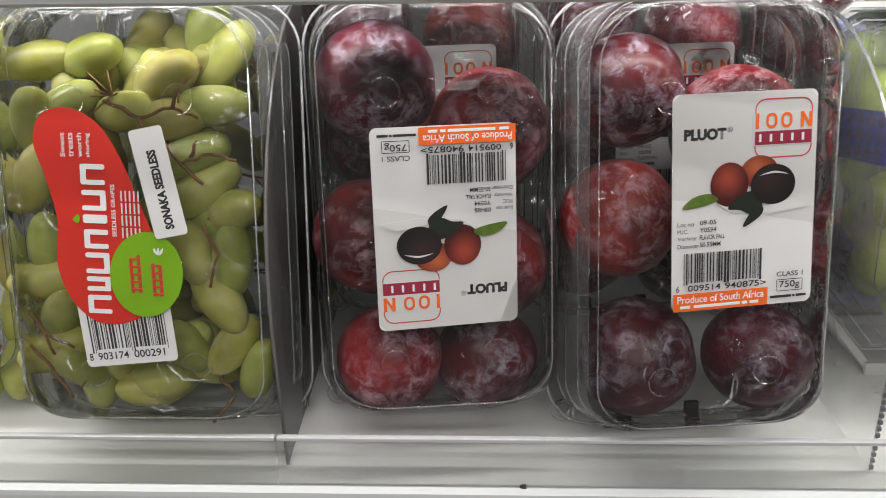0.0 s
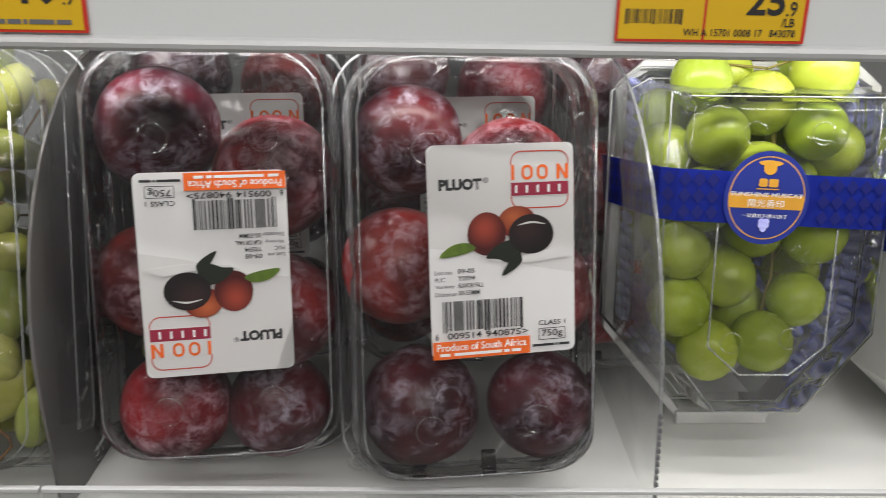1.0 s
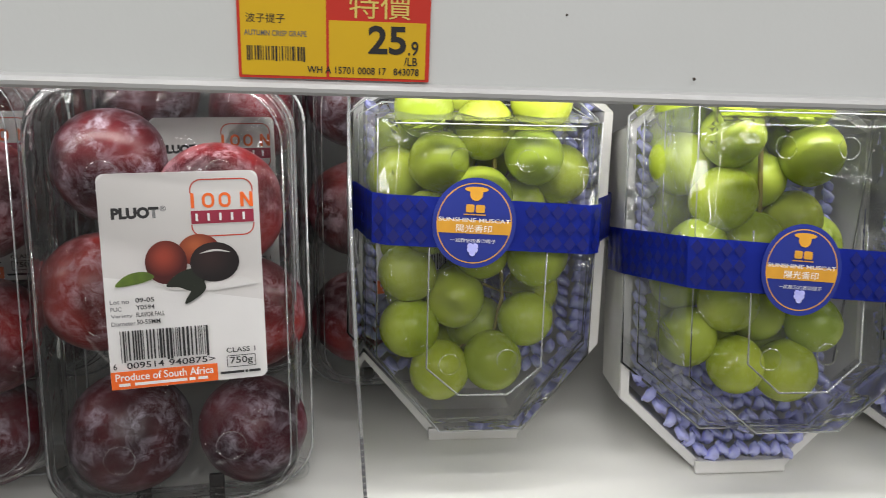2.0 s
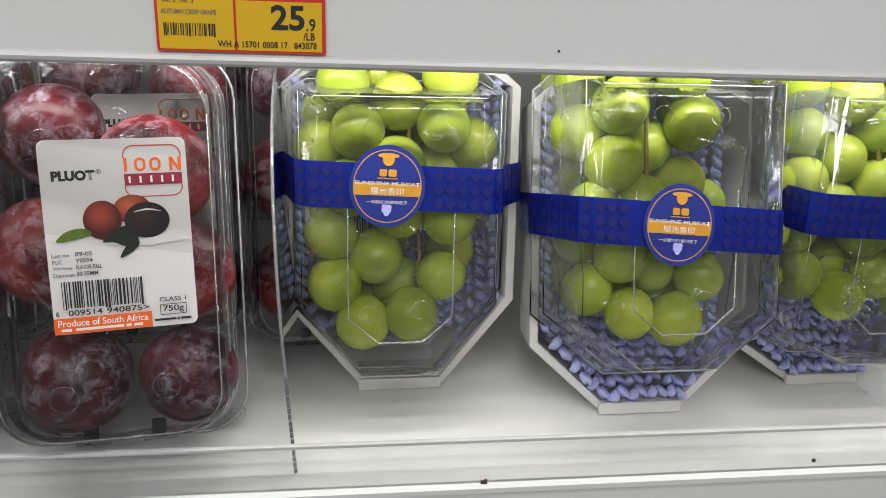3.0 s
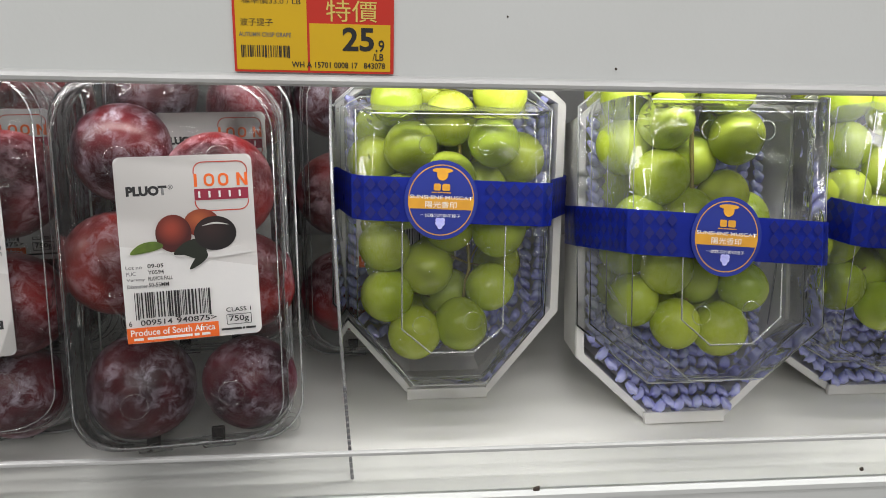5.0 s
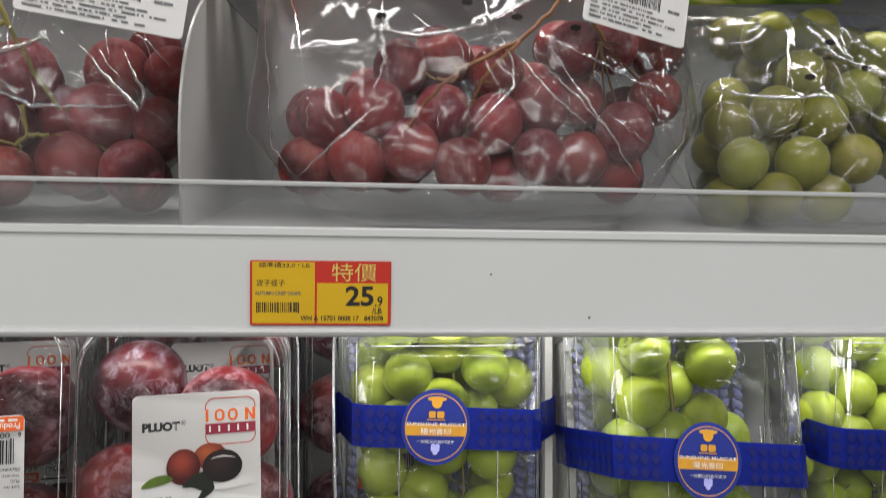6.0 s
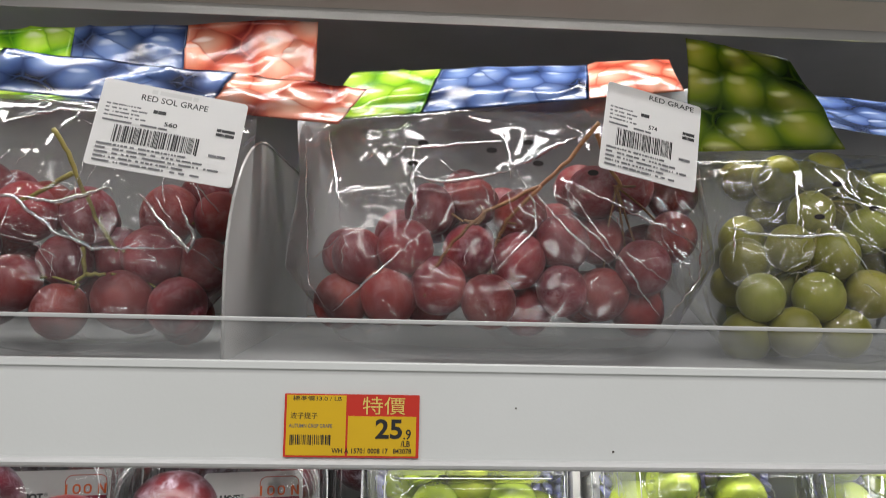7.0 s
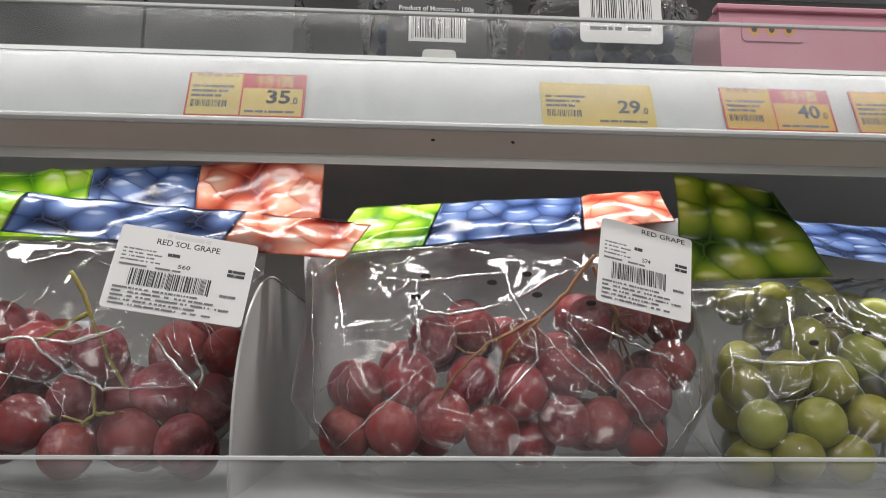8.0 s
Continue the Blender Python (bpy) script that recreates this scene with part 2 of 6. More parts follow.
GREENGRAPE = fruit_skin("green_grape_skin", (0.19, 0.205, 0.028), (0.33, 0.33, 0.060), (0.42, 0.34, 0.16), 24, 60, 0.35, 0.34, sss=0.45, hue_spread=0.03)
STEM_BROWN = mat("dry_brown_stem", (0.16, 0.075, 0.03), 0.7, second=(0.25, 0.13, 0.05), scale=120, bump=0.4, bump_scale=600)
STEM_GREEN = mat("green_stem", (0.30, 0.26, 0.06), 0.6, second=(0.22, 0.17, 0.04), scale=90, bump=0.3, bump_scale=600)
STEM_RED = mat("reddish_stem", (0.19, 0.062, 0.038), 0.6, second=(0.36, 0.21, 0.07), scale=16, bump=0.3, bump_scale=600)
PAPER = mat("white_label_paper", (0.70, 0.69, 0.68), 0.42, second=(0.66, 0.655, 0.65), scale=40, bump=0.03, bump_scale=800)
PAPER_GREY = mat("label_grey_print", (0.57, 0.555, 0.545), 0.42, second=(0.60, 0.585, 0.575), scale=30)
INK = mat("black_ink", (0.02, 0.02, 0.022), 0.5)
INK_GREY = mat("grey_ink", (0.15, 0.15, 0.16), 0.5)
WHITE_INK = mat("white_ink", (0.8, 0.8, 0.8), 0.5)
ORANGE = mat("orange_print", (0.80, 0.135, 0.015), 0.42, second=(0.76, 0.12, 0.012))
BRICK_RED = mat("brick_red_print", (0.52, 0.055, 0.03), 0.42)
MAROON = mat("maroon_print", (0.30, 0.02, 0.05), 0.42)


def round_print(name, middle, edge, shift=(0.0, 0.0)):
    """A printed round fruit: one ink in the middle running to another at the outline."""
    m = mat(name, middle, 0.4)
    n, l = m.node_tree.nodes, m.node_tree.links
    co, off, far, ramp = n.new("ShaderNodeTexCoord"), n.new("ShaderNodeVectorMath"), n.new("ShaderNodeVectorMath"), n.new("ShaderNodeValToRGB")
    off.operation, far.operation = "MULTIPLY_ADD", "LENGTH"
    off.inputs[1].default_value, off.inputs[2].default_value = (2, 0, 2), (-1 + shift[0], 0, -1 + shift[1])
    l.new(co.outputs["Generated"], off.inputs[0])
    l.new(off.outputs[0], far.inputs[0])
    ramp.color_ramp.elements[0].color, ramp.color_ramp.elements[1].color = (*middle, 1), (*edge, 1)
    ramp.color_ramp.elements[0].position, ramp.color_ramp.elements[1].position = 0.15, 1.15
    l.new(far.outputs["Value"], ramp.inputs["Fac"])
    l.new(ramp.outputs["Color"], n["Principled BSDF"].inputs["Base Color"])
    return m


ART_DARK = round_print("dark_plum_print", (0.030, 0.014, 0.014), (0.008, 0.005, 0.006), (0.2, -0.3))
ART_RED = round_print("red_plum_print", (0.30, 0.045, 0.025), (0.055, 0.006, 0.006), (0.1, -0.35))
ART_ROSE = round_print("orange_plum_print", (0.42, 0.10, 0.035), (0.16, 0.02, 0.012), (0.2, -0.3))
ART_LEAF = mat("leaf_print", (0.12, 0.19, 0.02), 0.4, second=(0.06, 0.10, 0.015), scale=200)
ART_LEAF_DARK = mat("dark_leaf_print", (0.012, 0.016, 0.010), 0.4)
ART_SHADOW = mat("soft_grey_print", (0.62, 0.61, 0.60), 0.42)
TAG_YELLOW = mat("tag_yellow", (0.75, 0.47, 0.012), 0.38, second=(0.70, 0.43, 0.012), scale=60)
# washed-out yellow: glare painted into two tags; also the header print
TAG_PALE = mat("tag_pale_yellow", (0.78, 0.62, 0.16), 0.38, second=(0.74, 0.58, 0.14), scale=60)
TAG_RED = mat("tag_red", (0.62, 0.035, 0.02), 0.38)
BLOB_RED = mat("red_label_print", (0.60, 0.03, 0.018), 0.40, second=(0.55, 0.025, 0.016), scale=50)
BADGE_GREEN = mat("green_badge_print", (0.19, 0.40, 0.008), 0.40)
STRAP_BLUE = mat("royal_blue_strap", (0.015, 0.035, 0.42), 0.30, second=(0.012, 0.028, 0.36), scale=50, coat=0.2)
STICKER_BLUE = mat("navy_sticker_print", (0.020, 0.034, 0.24), 0.32, second=(0.016, 0.028, 0.20), scale=50)
STRAP_DARK = mat("navy_diamond_print", (0.010, 0.014, 0.14), 0.30)
GOLD = mat("gold_print", (0.66, 0.33, 0.035), 0.35, second=(0.56, 0.27, 0.03), scale=120)
NET_BLUE = mat("blue_foam_net", (0.54, 0.56, 0.92), 0.32, second=(0.40, 0.42, 0.84), scale=150, bump=0.5, bump_scale=420, sss=0.15)
CARD_WHITE = mat("white_tray_card", (0.74, 0.73, 0.72), 0.55, second=(0.66, 0.65, 0.63), scale=40, bump=0.1, bump_scale=400)


def grape_print(name, size, gap, edge, main, pale, shine):
    """Glossy print of packed grapes: each with a dark outline, a paler middle and a small gleam; places from the sheet's own metres."""
    m = mat(name, main, 0.22, coat=0.3)
    n, l = m.node_tree.nodes, m.node_tree.links
    uv, scaled, cells = n.new("ShaderNodeTexCoord"), n.new("ShaderNodeVectorMath"), n.new("ShaderNodeTexVoronoi")
    wobble, bend = n.new("ShaderNodeTexNoise"), n.new("ShaderNodeVectorMath")
    scaled.operation = "MULTIPLY"
    scaled.inputs[1].default_value = (1 / (size * 1.3), 1 / size, 0)
    l.new(uv.outputs["UV"], scaled.inputs[0])
    wobble.inputs["Scale"].default_value = 1.1
    l.new(scaled.outputs[0], wobble.inputs["Vector"])
    bend.operation = "MULTIPLY_ADD"
    bend.inputs[1].default_value = (0.3, 0.3, 0)
    l.new(wobble.outputs["Color"], bend.inputs[0])
    l.new(scaled.outputs[0], bend.inputs[2])
    cells.voronoi_dimensions, cells.feature = "2D", "F1"
    cells.inputs["Scale"].default_value, cells.inputs["Randomness"].default_value = 1.0, 0.92
    l.new(bend.outputs[0], cells.inputs["Vector"])
    tone = n.new("ShaderNodeValToRGB")
    tone.color_ramp.interpolation = "LINEAR"
    stops = ((0.05, pale), (0.40, main), (0.58, edge), (0.74, gap))
    tone.color_ramp.elements[0].position, tone.color_ramp.elements[1].position = stops[0][0], stops[3][0]
    tone.color_ramp.elements[0].color, tone.color_ramp.elements[1].color = (*stops[0][1], 1), (*stops[3][1], 1)
    for at, c in stops[1:3]:
        tone.color_ramp.elements.new(at).color = (*c, 1)
    l.new(cells.outputs["Distance"], tone.inputs["Fac"])
    seam, line, inked = n.new("ShaderNodeTexVoronoi"), n.new("ShaderNodeMapRange"), n.new("ShaderNodeMix")
    seam.voronoi_dimensions, seam.feature = "2D", "DISTANCE_TO_EDGE"
    seam.inputs["Scale"].default_value, seam.inputs["Randomness"].default_value = 1.0, 0.92
    l.new(bend.outputs[0], seam.inputs["Vector"])
    line.interpolation_type = "SMOOTHSTEP"
    line.inputs["From Min"].default_value, line.inputs["From Max"].default_value = 0.06, 0.0
    line.inputs["To Max"].default_value = 0.55
    l.new(seam.outputs["Distance"], line.inputs["Value"])
    inked.data_type = "RGBA"
    l.new(line.outputs["Result"], inked.inputs[0])
    l.new(tone.outputs["Color"], inked.inputs[6])
    inked.inputs[7].default_value = (*edge, 1)
    vary, hsv, who = n.new("ShaderNodeMapRange"), n.new("ShaderNodeHueSaturation"), n.new("ShaderNodeSeparateColor")
    l.new(cells.outputs["Color"], who.inputs[0])
    vary.inputs["To Min"].default_value, vary.inputs["To Max"].default_value = 0.55, 1.45
    blot = n.new("ShaderNodeMath")
    blot.operation = "MULTIPLY_ADD"
    blot.inputs[1].default_value = 0.6
    shade_of = n.new("ShaderNodeMath")
    shade_of.operation = "MULTIPLY"
    shade_of.inputs[1].default_value = 0.4
    l.new(wobble.outputs["Fac"], shade_of.inputs[0])
    l.new(who.outputs[0], blot.inputs[0])
    l.new(shade_of.outputs[0], blot.inputs[2])
    l.new(blot.outputs[0], vary.inputs["Value"])
    l.new(vary.outputs["Result"], hsv.inputs["Value"])
    l.new(inked.outputs[2], hsv.inputs["Color"])
    away, spot, far, gleam, mix = n.new("ShaderNodeVectorMath"), n.new("ShaderNodeVectorMath"), n.new("ShaderNodeVectorMath"), n.new("ShaderNodeMapRange"), n.new("ShaderNodeMix")
    away.operation, far.operation, spot.operation = "SUBTRACT", "LENGTH", "MULTIPLY_ADD"
    l.new(bend.outputs[0], away.inputs[0])
    l.new(cells.outputs["Position"], away.inputs[1])
    spot.inputs[1].default_value, spot.inputs[2].default_value = (0.7, 1.7, 0), (0.08, -0.36, 0)
    l.new(away.outputs[0], spot.inputs[0])
    l.new(spot.outputs[0], far.inputs[0])
    gleam.interpolation_type = "SMOOTHSTEP"
    gleam.inputs["From Min"].default_value, gleam.inputs["From Max"].default_value = 0.24, 0.05
    gleam.inputs["To Max"].default_value = 0.75
    l.new(far.outputs["Value"], gleam.inputs["Value"])
    mix.data_type = "RGBA"
    l.new(gleam.outputs["Result"], mix.inputs[0])
    l.new(hsv.outputs["Color"], mix.inputs[6])
    mix.inputs[7].default_value = (*shine, 1)
    l.new(mix.outputs[2], n["Principled BSDF"].inputs["Base Color"])
    return m


PRINT_GREEN = grape_print("printed_green_grapes", 0.018, (0.05, 0.20, 0.006), (0.16, 0.40, 0.012), (0.36, 0.60, 0.03), (0.56, 0.74, 0.12), (0.80, 0.86, 0.52))
PRINT_BLUE = grape_print("printed_blue_grapes", 0.018, (0.008, 0.012, 0.035), (0.035, 0.060, 0.16), (0.085, 0.14, 0.32), (0.20, 0.28, 0.50), (0.50, 0.58, 0.74))
PRINT_RED = grape_print("printed_red_grapes", 0.020, (0.20, 0.015, 0.012), (0.50, 0.09, 0.05), (0.68, 0.24, 0.15), (0.80, 0.48, 0.36), (0.86, 0.76, 0.70))
PRINT_OLIVE = grape_print("printed_olive_grapes", 0.025, (0.016, 0.045, 0.003), (0.10, 0.17, 0.010), (0.26, 0.33, 0.025), (0.50, 0.50, 0.11), (0.68, 0.68, 0.36))
PINK_CARD = mat("pink_carton", (0.58, 0.27, 0.33), 0.5, second=(0.54, 0.24, 0.30), scale=30, bump=0.05)
BLACK_CARD = mat("black_sleeve", (0.014, 0.014, 0.016), 0.35, second=(0.02, 0.02, 0.022))
BERRY = fruit_skin("blueberry_skin", (0.015, 0.022, 0.06), (0.03, 0.045, 0.11), (0.20, 0.25, 0.34), 40, 60, 0.5, 0.5)
STRAWBERRY = fruit_skin("strawberry_skin", (0.34, 0.015, 0.012), (0.50, 0.04, 0.02), (0.6, 0.3, 0.1), 60, 160, 0.4, 0.35)
HOLE_DARK = mat("dark_vent", (0.02, 0.015, 0.015), 0.6)
WIRE_BLACK = mat("black_wire", (0.015, 0.015, 0.016), 0.4)
CRUMB = mat("dark_smudge", (0.06, 0.045, 0.035), 0.9)


# ---- mesh helpers ----
def part(name, bm, material, parent=None, label="", smooth=True, m=None):
    """Link a bmesh as one mesh object under a thing or a part."""
    if smooth:
        for f in bm.faces:
            f.smooth = True
    me = bpy.data.meshes.new(name)
    bm.to_mesh(me)
    bm.free()
    me.materials.append(material)
    return piece(name, me, parent, label, m)


def piece(name, me, parent=None, label="", m=None):
    ob = new(name, me)
    if parent:
        ob.parent = parent
    if m is not None:
        ob.matrix_local = m
    if label:
        ob["label"] = label
    return ob


def thing(name, label, category, m=None, group="", kind=""):
    ob = new(name)
    ob.empty_display_size = 0.02
    if m is not None:
        ob.matrix_world = m
    return tagged(ob, label, category, group, kind)


def box(bm, x0, x1, y0, y1, z0, z1, bevel=0.0):
    r = bmesh.ops.create_cube(bm, size=1.0, matrix=Matrix.Translation(((x0 + x1) / 2, (y0 + y1) / 2, (z0 + z1) / 2))
                              @ Matrix.Diagonal((x1 - x0, y1 - y0, z1 - z0, 1)))
    if bevel:
        es = {e for v in r["verts"] for e in v.link_edges}
        bmesh.ops.bevel(bm, geom=list(es), offset=bevel, segments=2, affect="EDGES", profile=0.5)
    return bm


def box_part(name, x0, x1, y0, y1, z0, z1, material, parent=None, bevel=0.0, label="", m=None):
    return part(name, box(bmesh.new(), x0, x1, y0, y1, z0, z1, bevel), material, parent, label, False, m)


def prism(bm, outline, y0, y1):
    """A flat outline of (x, z) points made solid between depths y0 (front) and y1 (back)."""
    a = [bm.verts.new((x, y0, z)) for x, z in outline]
    b = [bm.verts.new((x, y1, z)) for x, z in outline]
    k = len(outline)
    bm.faces.new(a)
    bm.faces.new(b[::-1])
    for i in range(k):
        bm.faces.new((a[i], b[i], b[(i + 1) % k], a[(i + 1) % k]))
    bmesh.ops.recalc_face_normals(bm, faces=bm.faces)
    return bm


def loft(bm, rings, cap_first=False, cap_last=True):
    vs = [[bm.verts.new(p) for p in ring] for ring in rings]
    k = len(rings[0])
    for a, b in zip(vs, vs[1:]):
        for i in range(k):
            bm.faces.new((a[i], a[(i + 1) % k], b[(i + 1) % k], b[i]))
    if cap_first:
        bm.faces.new(vs[0][::-1])
    if cap_last:
        bm.faces.new(vs[-1])
    return bm


def rrect(w, h, r, n=6):
    """Rounded rectangle round the origin as (x, z) points."""
    pts = []
    for cx, cz, a0 in ((w / 2 - r, h / 2 - r, 0), (-w / 2 + r, h / 2 - r, 90), (-w / 2 + r, -h / 2 + r, 180), (w / 2 - r, -h / 2 + r, 270)):
        for i in range(n + 1):
            a = radians(a0 + 90 * i / n)
            pts.append((cx + r * math.cos(a), cz + r * math.sin(a)))
    return pts


def ellipse(cx, cz, rx, rz, n=28, turn=0.0):
    c, s = math.cos(radians(turn)), math.sin(radians(turn))
    return [(cx + rx * math.cos(t) * c - rz * math.sin(t) * s, cz + rx * math.cos(t) * s + rz * math.sin(t) * c)
            for t in (2 * math.pi * i / n for i in range(n))]


def smooth_loop(points, n=6):
    """A closed smooth curve through a few points."""
    out, k = [], len(points)
    for i in range(k):
        p0, p1, p2, p3 = (Vector(points[(i + j) % k]) for j in (-1, 0, 1, 2))
        for s in range(n):
            t = s / n
            out.append(tuple(0.5 * (2 * p1 + (p2 - p0) * t + (2 * p0 - 5 * p1 + 4 * p2 - p3) * t * t + (3 * p1 - p0 - 3 * p2 + p3) * t ** 3)))
    return out


def tube(bm, path, radius, sides=6, taper=1.0):
    path = [Vector(p) for p in path]
    rings = []
    for i, p in enumerate(path):
        d = (path[min(i + 1, len(path) - 1)] - path[max(i - 1, 0)]).normalized()
        q = d.to_track_quat("Z", "Y")
        r = radius * (1 + (taper - 1) * i / max(1, len(path) - 1))
        rings.append([p + q @ Vector((r * math.cos(2 * math.pi * s / sides), r * math.sin(2 * math.pi * s / sides), 0)) for s in range(sides)])
    return loft(bm, rings, True, True)


def torus(bm, r, thick, m, n=20, k=6):
    rows = []
    for i in range(n):
        a = 2 * math.pi * i / n
        rows.append([bm.verts.new(m @ Vector(((r + thick * math.cos(b)) * math.cos(a), thick * math.sin(b), (r + thick * math.cos(b)) * math.sin(a))))
                     for b in (2 * math.pi * j / k for j in range(k))])
    for i in range(n):
        for j in range(k):
            bm.faces.new((rows[i][j], rows[(i + 1) % n][j], rows[(i + 1) % n][(j + 1) % k], rows[i][(j + 1) % k]))
    return bm


TEXTS = {}


def text_mesh(body, material, bold=0.0):
    key = (body, material.name, bold)
    if key not in TEXTS:
        cu = bpy.data.curves.new("writing", "FONT")
        cu.body = body
        cu.resolution_u = 3
        cu.offset = bold
        ob = bpy.data.objects.new("writing", cu)
        me = bpy.data.meshes.new_from_object(ob)
        bpy.data.objects.remove(ob)
        bpy.data.curves.remove(cu)
        me.materials.clear()
        me.materials.append(material)
        xs = [v.co.x for v in me.vertices]
        ys = [v.co.y for v in me.vertices]
        cx, cy, w, h = (min(xs) + max(xs)) / 2, (min(ys) + max(ys)) / 2, max(xs) - min(xs), max(ys) - min(ys)
        for v in me.vertices:
            v.co = ((v.co.x - cx) / w, 0.0, (v.co.y - cy) / h)
        TEXTS[key] = me
    return TEXTS[key]


class Sheet:
    """Print on a flat label: places in fractions of its width and height from its upper left corner."""

    def __init__(self, ob, w, h, y=-0.0004):
        self.ob, self.w, self.h, self.y, self.k = ob, w, h, y, 0

    def at(self, u, v):
        return (u - 0.5) * self.w, (0.5 - v) * self.h

    def lift(self):
        self.k += 1
        return self.y - 0.00003 * self.k

    def rect(self, name, u0, v0, u1, v1, material, r=0.0):
        (x0, z1), (x1, z0) = self.at(u0, v0), self.at(u1, v1)
        pts = rrect(x1 - x0, z1 - z0, r, 4) if r else [((x1 - x0) / 2 * a, (z1 - z0) / 2 * b) for a, b in ((1, 1), (-1, 1), (-1, -1), (1, -1))]
        return self.shape(name, [(x + (x0 + x1) / 2, z + (z0 + z1) / 2) for x, z in pts], material)

    def shape(self, name, pts, material):
        bm = bmesh.new()
        y = self.lift()
        prism(bm, pts, y, y + 0.00025)
        return part(name, bm, material, self.ob, smooth=False)

    def loop(self, name, cu, cv, rx, rz, material, turn=0.0):
        x, z = self.at(cu, cv)
        return self.shape(name, ellipse(x, z, rx, rz, 28, turn), material)

    def outline(self, name, u0, v0, u1, v1, t, material, r=0.004):
        (x0, z1), (x1, z0) = self.at(u0, v0), self.at(u1, v1)
        a, b = rrect(x1 - x0, z1 - z0, r, 5), rrect(x1 - x0 - 2 * t, z1 - z0 - 2 * t, max(r - t, 0.0002), 5)
        bm, y, cx, cz = bmesh.new(), self.lift(), (x0 + x1) / 2, (z0 + z1) / 2
        loft(bm, [[(x + cx, y, z + cz) for x, z in a], [(x + cx, y, z + cz) for x, z in b]], False, False)
        return part(name, bm, material, self.ob, smooth=False)

    def text(self, body, u0, v0, u1, v1, material, name="writing", turn=0.0, bold=0.012):
        bold = 0.0 if max(map(ord, body)) > 1000 else bold
        (x0, z1), (x1, z0) = self.at(u0, v0), self.at(u1, v1)
        m = Matrix.Translation(((x0 + x1) / 2, self.lift(), (z0 + z1) / 2)) @ pose(0, 0, 0, 0, turn, 0)
        w, h = (x1 - x0, z1 - z0) if abs(turn) != 90 else (z1 - z0, x1 - x0)
        return piece(name, text_mesh(body, material, bold), self.ob, "", m @ Matrix.Diagonal((w, 1, h, 1)))

    def bars(self, name, u0, v0, u1, v1, material, words=4, seed=1):
        """Unreadable writing as plain bars."""
        rnd, bm, y = random.Random(seed), bmesh.new(), self.lift()
        cuts = sorted([u0, u1] + [u0 + (u1 - u0) * rnd.uniform(0.1, 0.9) for _ in range(words - 1)])
        gap = (u1 - u0) * min(0.025, 0.3 / words)
        for a, b in zip(cuts, cuts[1:]):
            if b - a > 2 * gap:
                (x0, z1), (x1, z0) = self.at(a, v0), self.at(b - gap, v1)
                bm.faces.new([bm.verts.new(p) for p in ((x0, y, z0), (x1, y, z0), (x1, y, z1), (x0, y, z1))])
        return part(name, bm, material, self.ob, smooth=False)

    def barcode(self, u0, v0, u1, v1, seed=3, material=None, n=30):
        rnd, bm, y = random.Random(seed), bmesh.new(), self.lift()
        widths = [rnd.choice((1, 1, 1, 2, 2, 3)) for _ in range(2 * n - 1)]
        total, x = sum(widths), 0
        for i, wd in enumerate(widths):
            if i % 2 == 0:
                long = 0.06 if i in (0, 2, n, n + 2, 2 * n - 2) else 0.0
                a, b = u0 + (u1 - u0) * x / total, u0 + (u1 - u0) * (x + wd) / total
                (xa, z1), (xb, z0) = self.at(a, v0), self.at(b, v1 + long * (v1 - v0))
                bm.faces.new([bm.verts.new(p) for p in ((xa, y, z0), (xb, y, z0), (xb, y, z1), (xa, y, z1))])
            x += wd
        return tagged(part("barcode", bm, material or INK, self.ob, smooth=False), kind="stuff")


def label_card(name, parent, w, h, m, material=None, r=0.003, label=""):
    bm = bmesh.new()
    prism(bm, rrect(w, h, r, 5), -0.0004, 0.0)
    ob = part(name, bm, material or PAPER, parent, label, False, m)
    return ob, Sheet(ob, w, h)


# ---- the large structure: a chilled wall cabinet with three shelves, and the shop round it ----
X0, X1 = -0.95, 1.35


def structure(name, label, category):
    return thing(name, label, category, kind="structure")


def slab(name, label, category, x0, x1, y0, y1, z0, z1, material, bevel=0.0):
    ob = box_part(name, x0, x1, y0, y1, z0, z1, material, None, bevel)
    return tagged(ob, label, category, kind="structure")


slab("floor", "grey vinyl shop floor", "floor", -4, 4, -3.0, 1.2, -0.05, 0.0, ROOM_FLOOR)
slab("ceiling", "pale painted shop ceiling", "ceiling", -4, 4, -3.0, 1.2, 2.75, 2.85, ROOM)
slab("wall_aisle", "pale painted wall across the aisle", "wall", -4, 4, -3.1, -3.0, 0, 2.75, ROOM)
slab("wall_back", "dark grey metal back panel of the chilled cabinet", "back panel", X0, X1, 0.74, 0.78, 0.3, 1.95, BACK_GREY)
slab("wall_left", "white cabinet end wall", "cabinet wall", X0 - 0.04, X0, 0.30, 0.78, 0.0, 2.0, SHELF_WHITE)
slab("wall_right", "white cabinet end wall", "cabinet wall", X1, X1 + 0.04, 0.30, 0.78, 0.0, 2.0, SHELF_WHITE)
slab("plinth", "dark grey base of the chilled cabinet", "plinth", X0, X1, 0.36, 0.78, 0.0, 0.3, BACK_GREY)
slab("canopy", "white canopy over the chilled cabinet", "canopy", X0, X1, 0.30, 0.78, 1.95, 2.05, SHELF_WHITE)


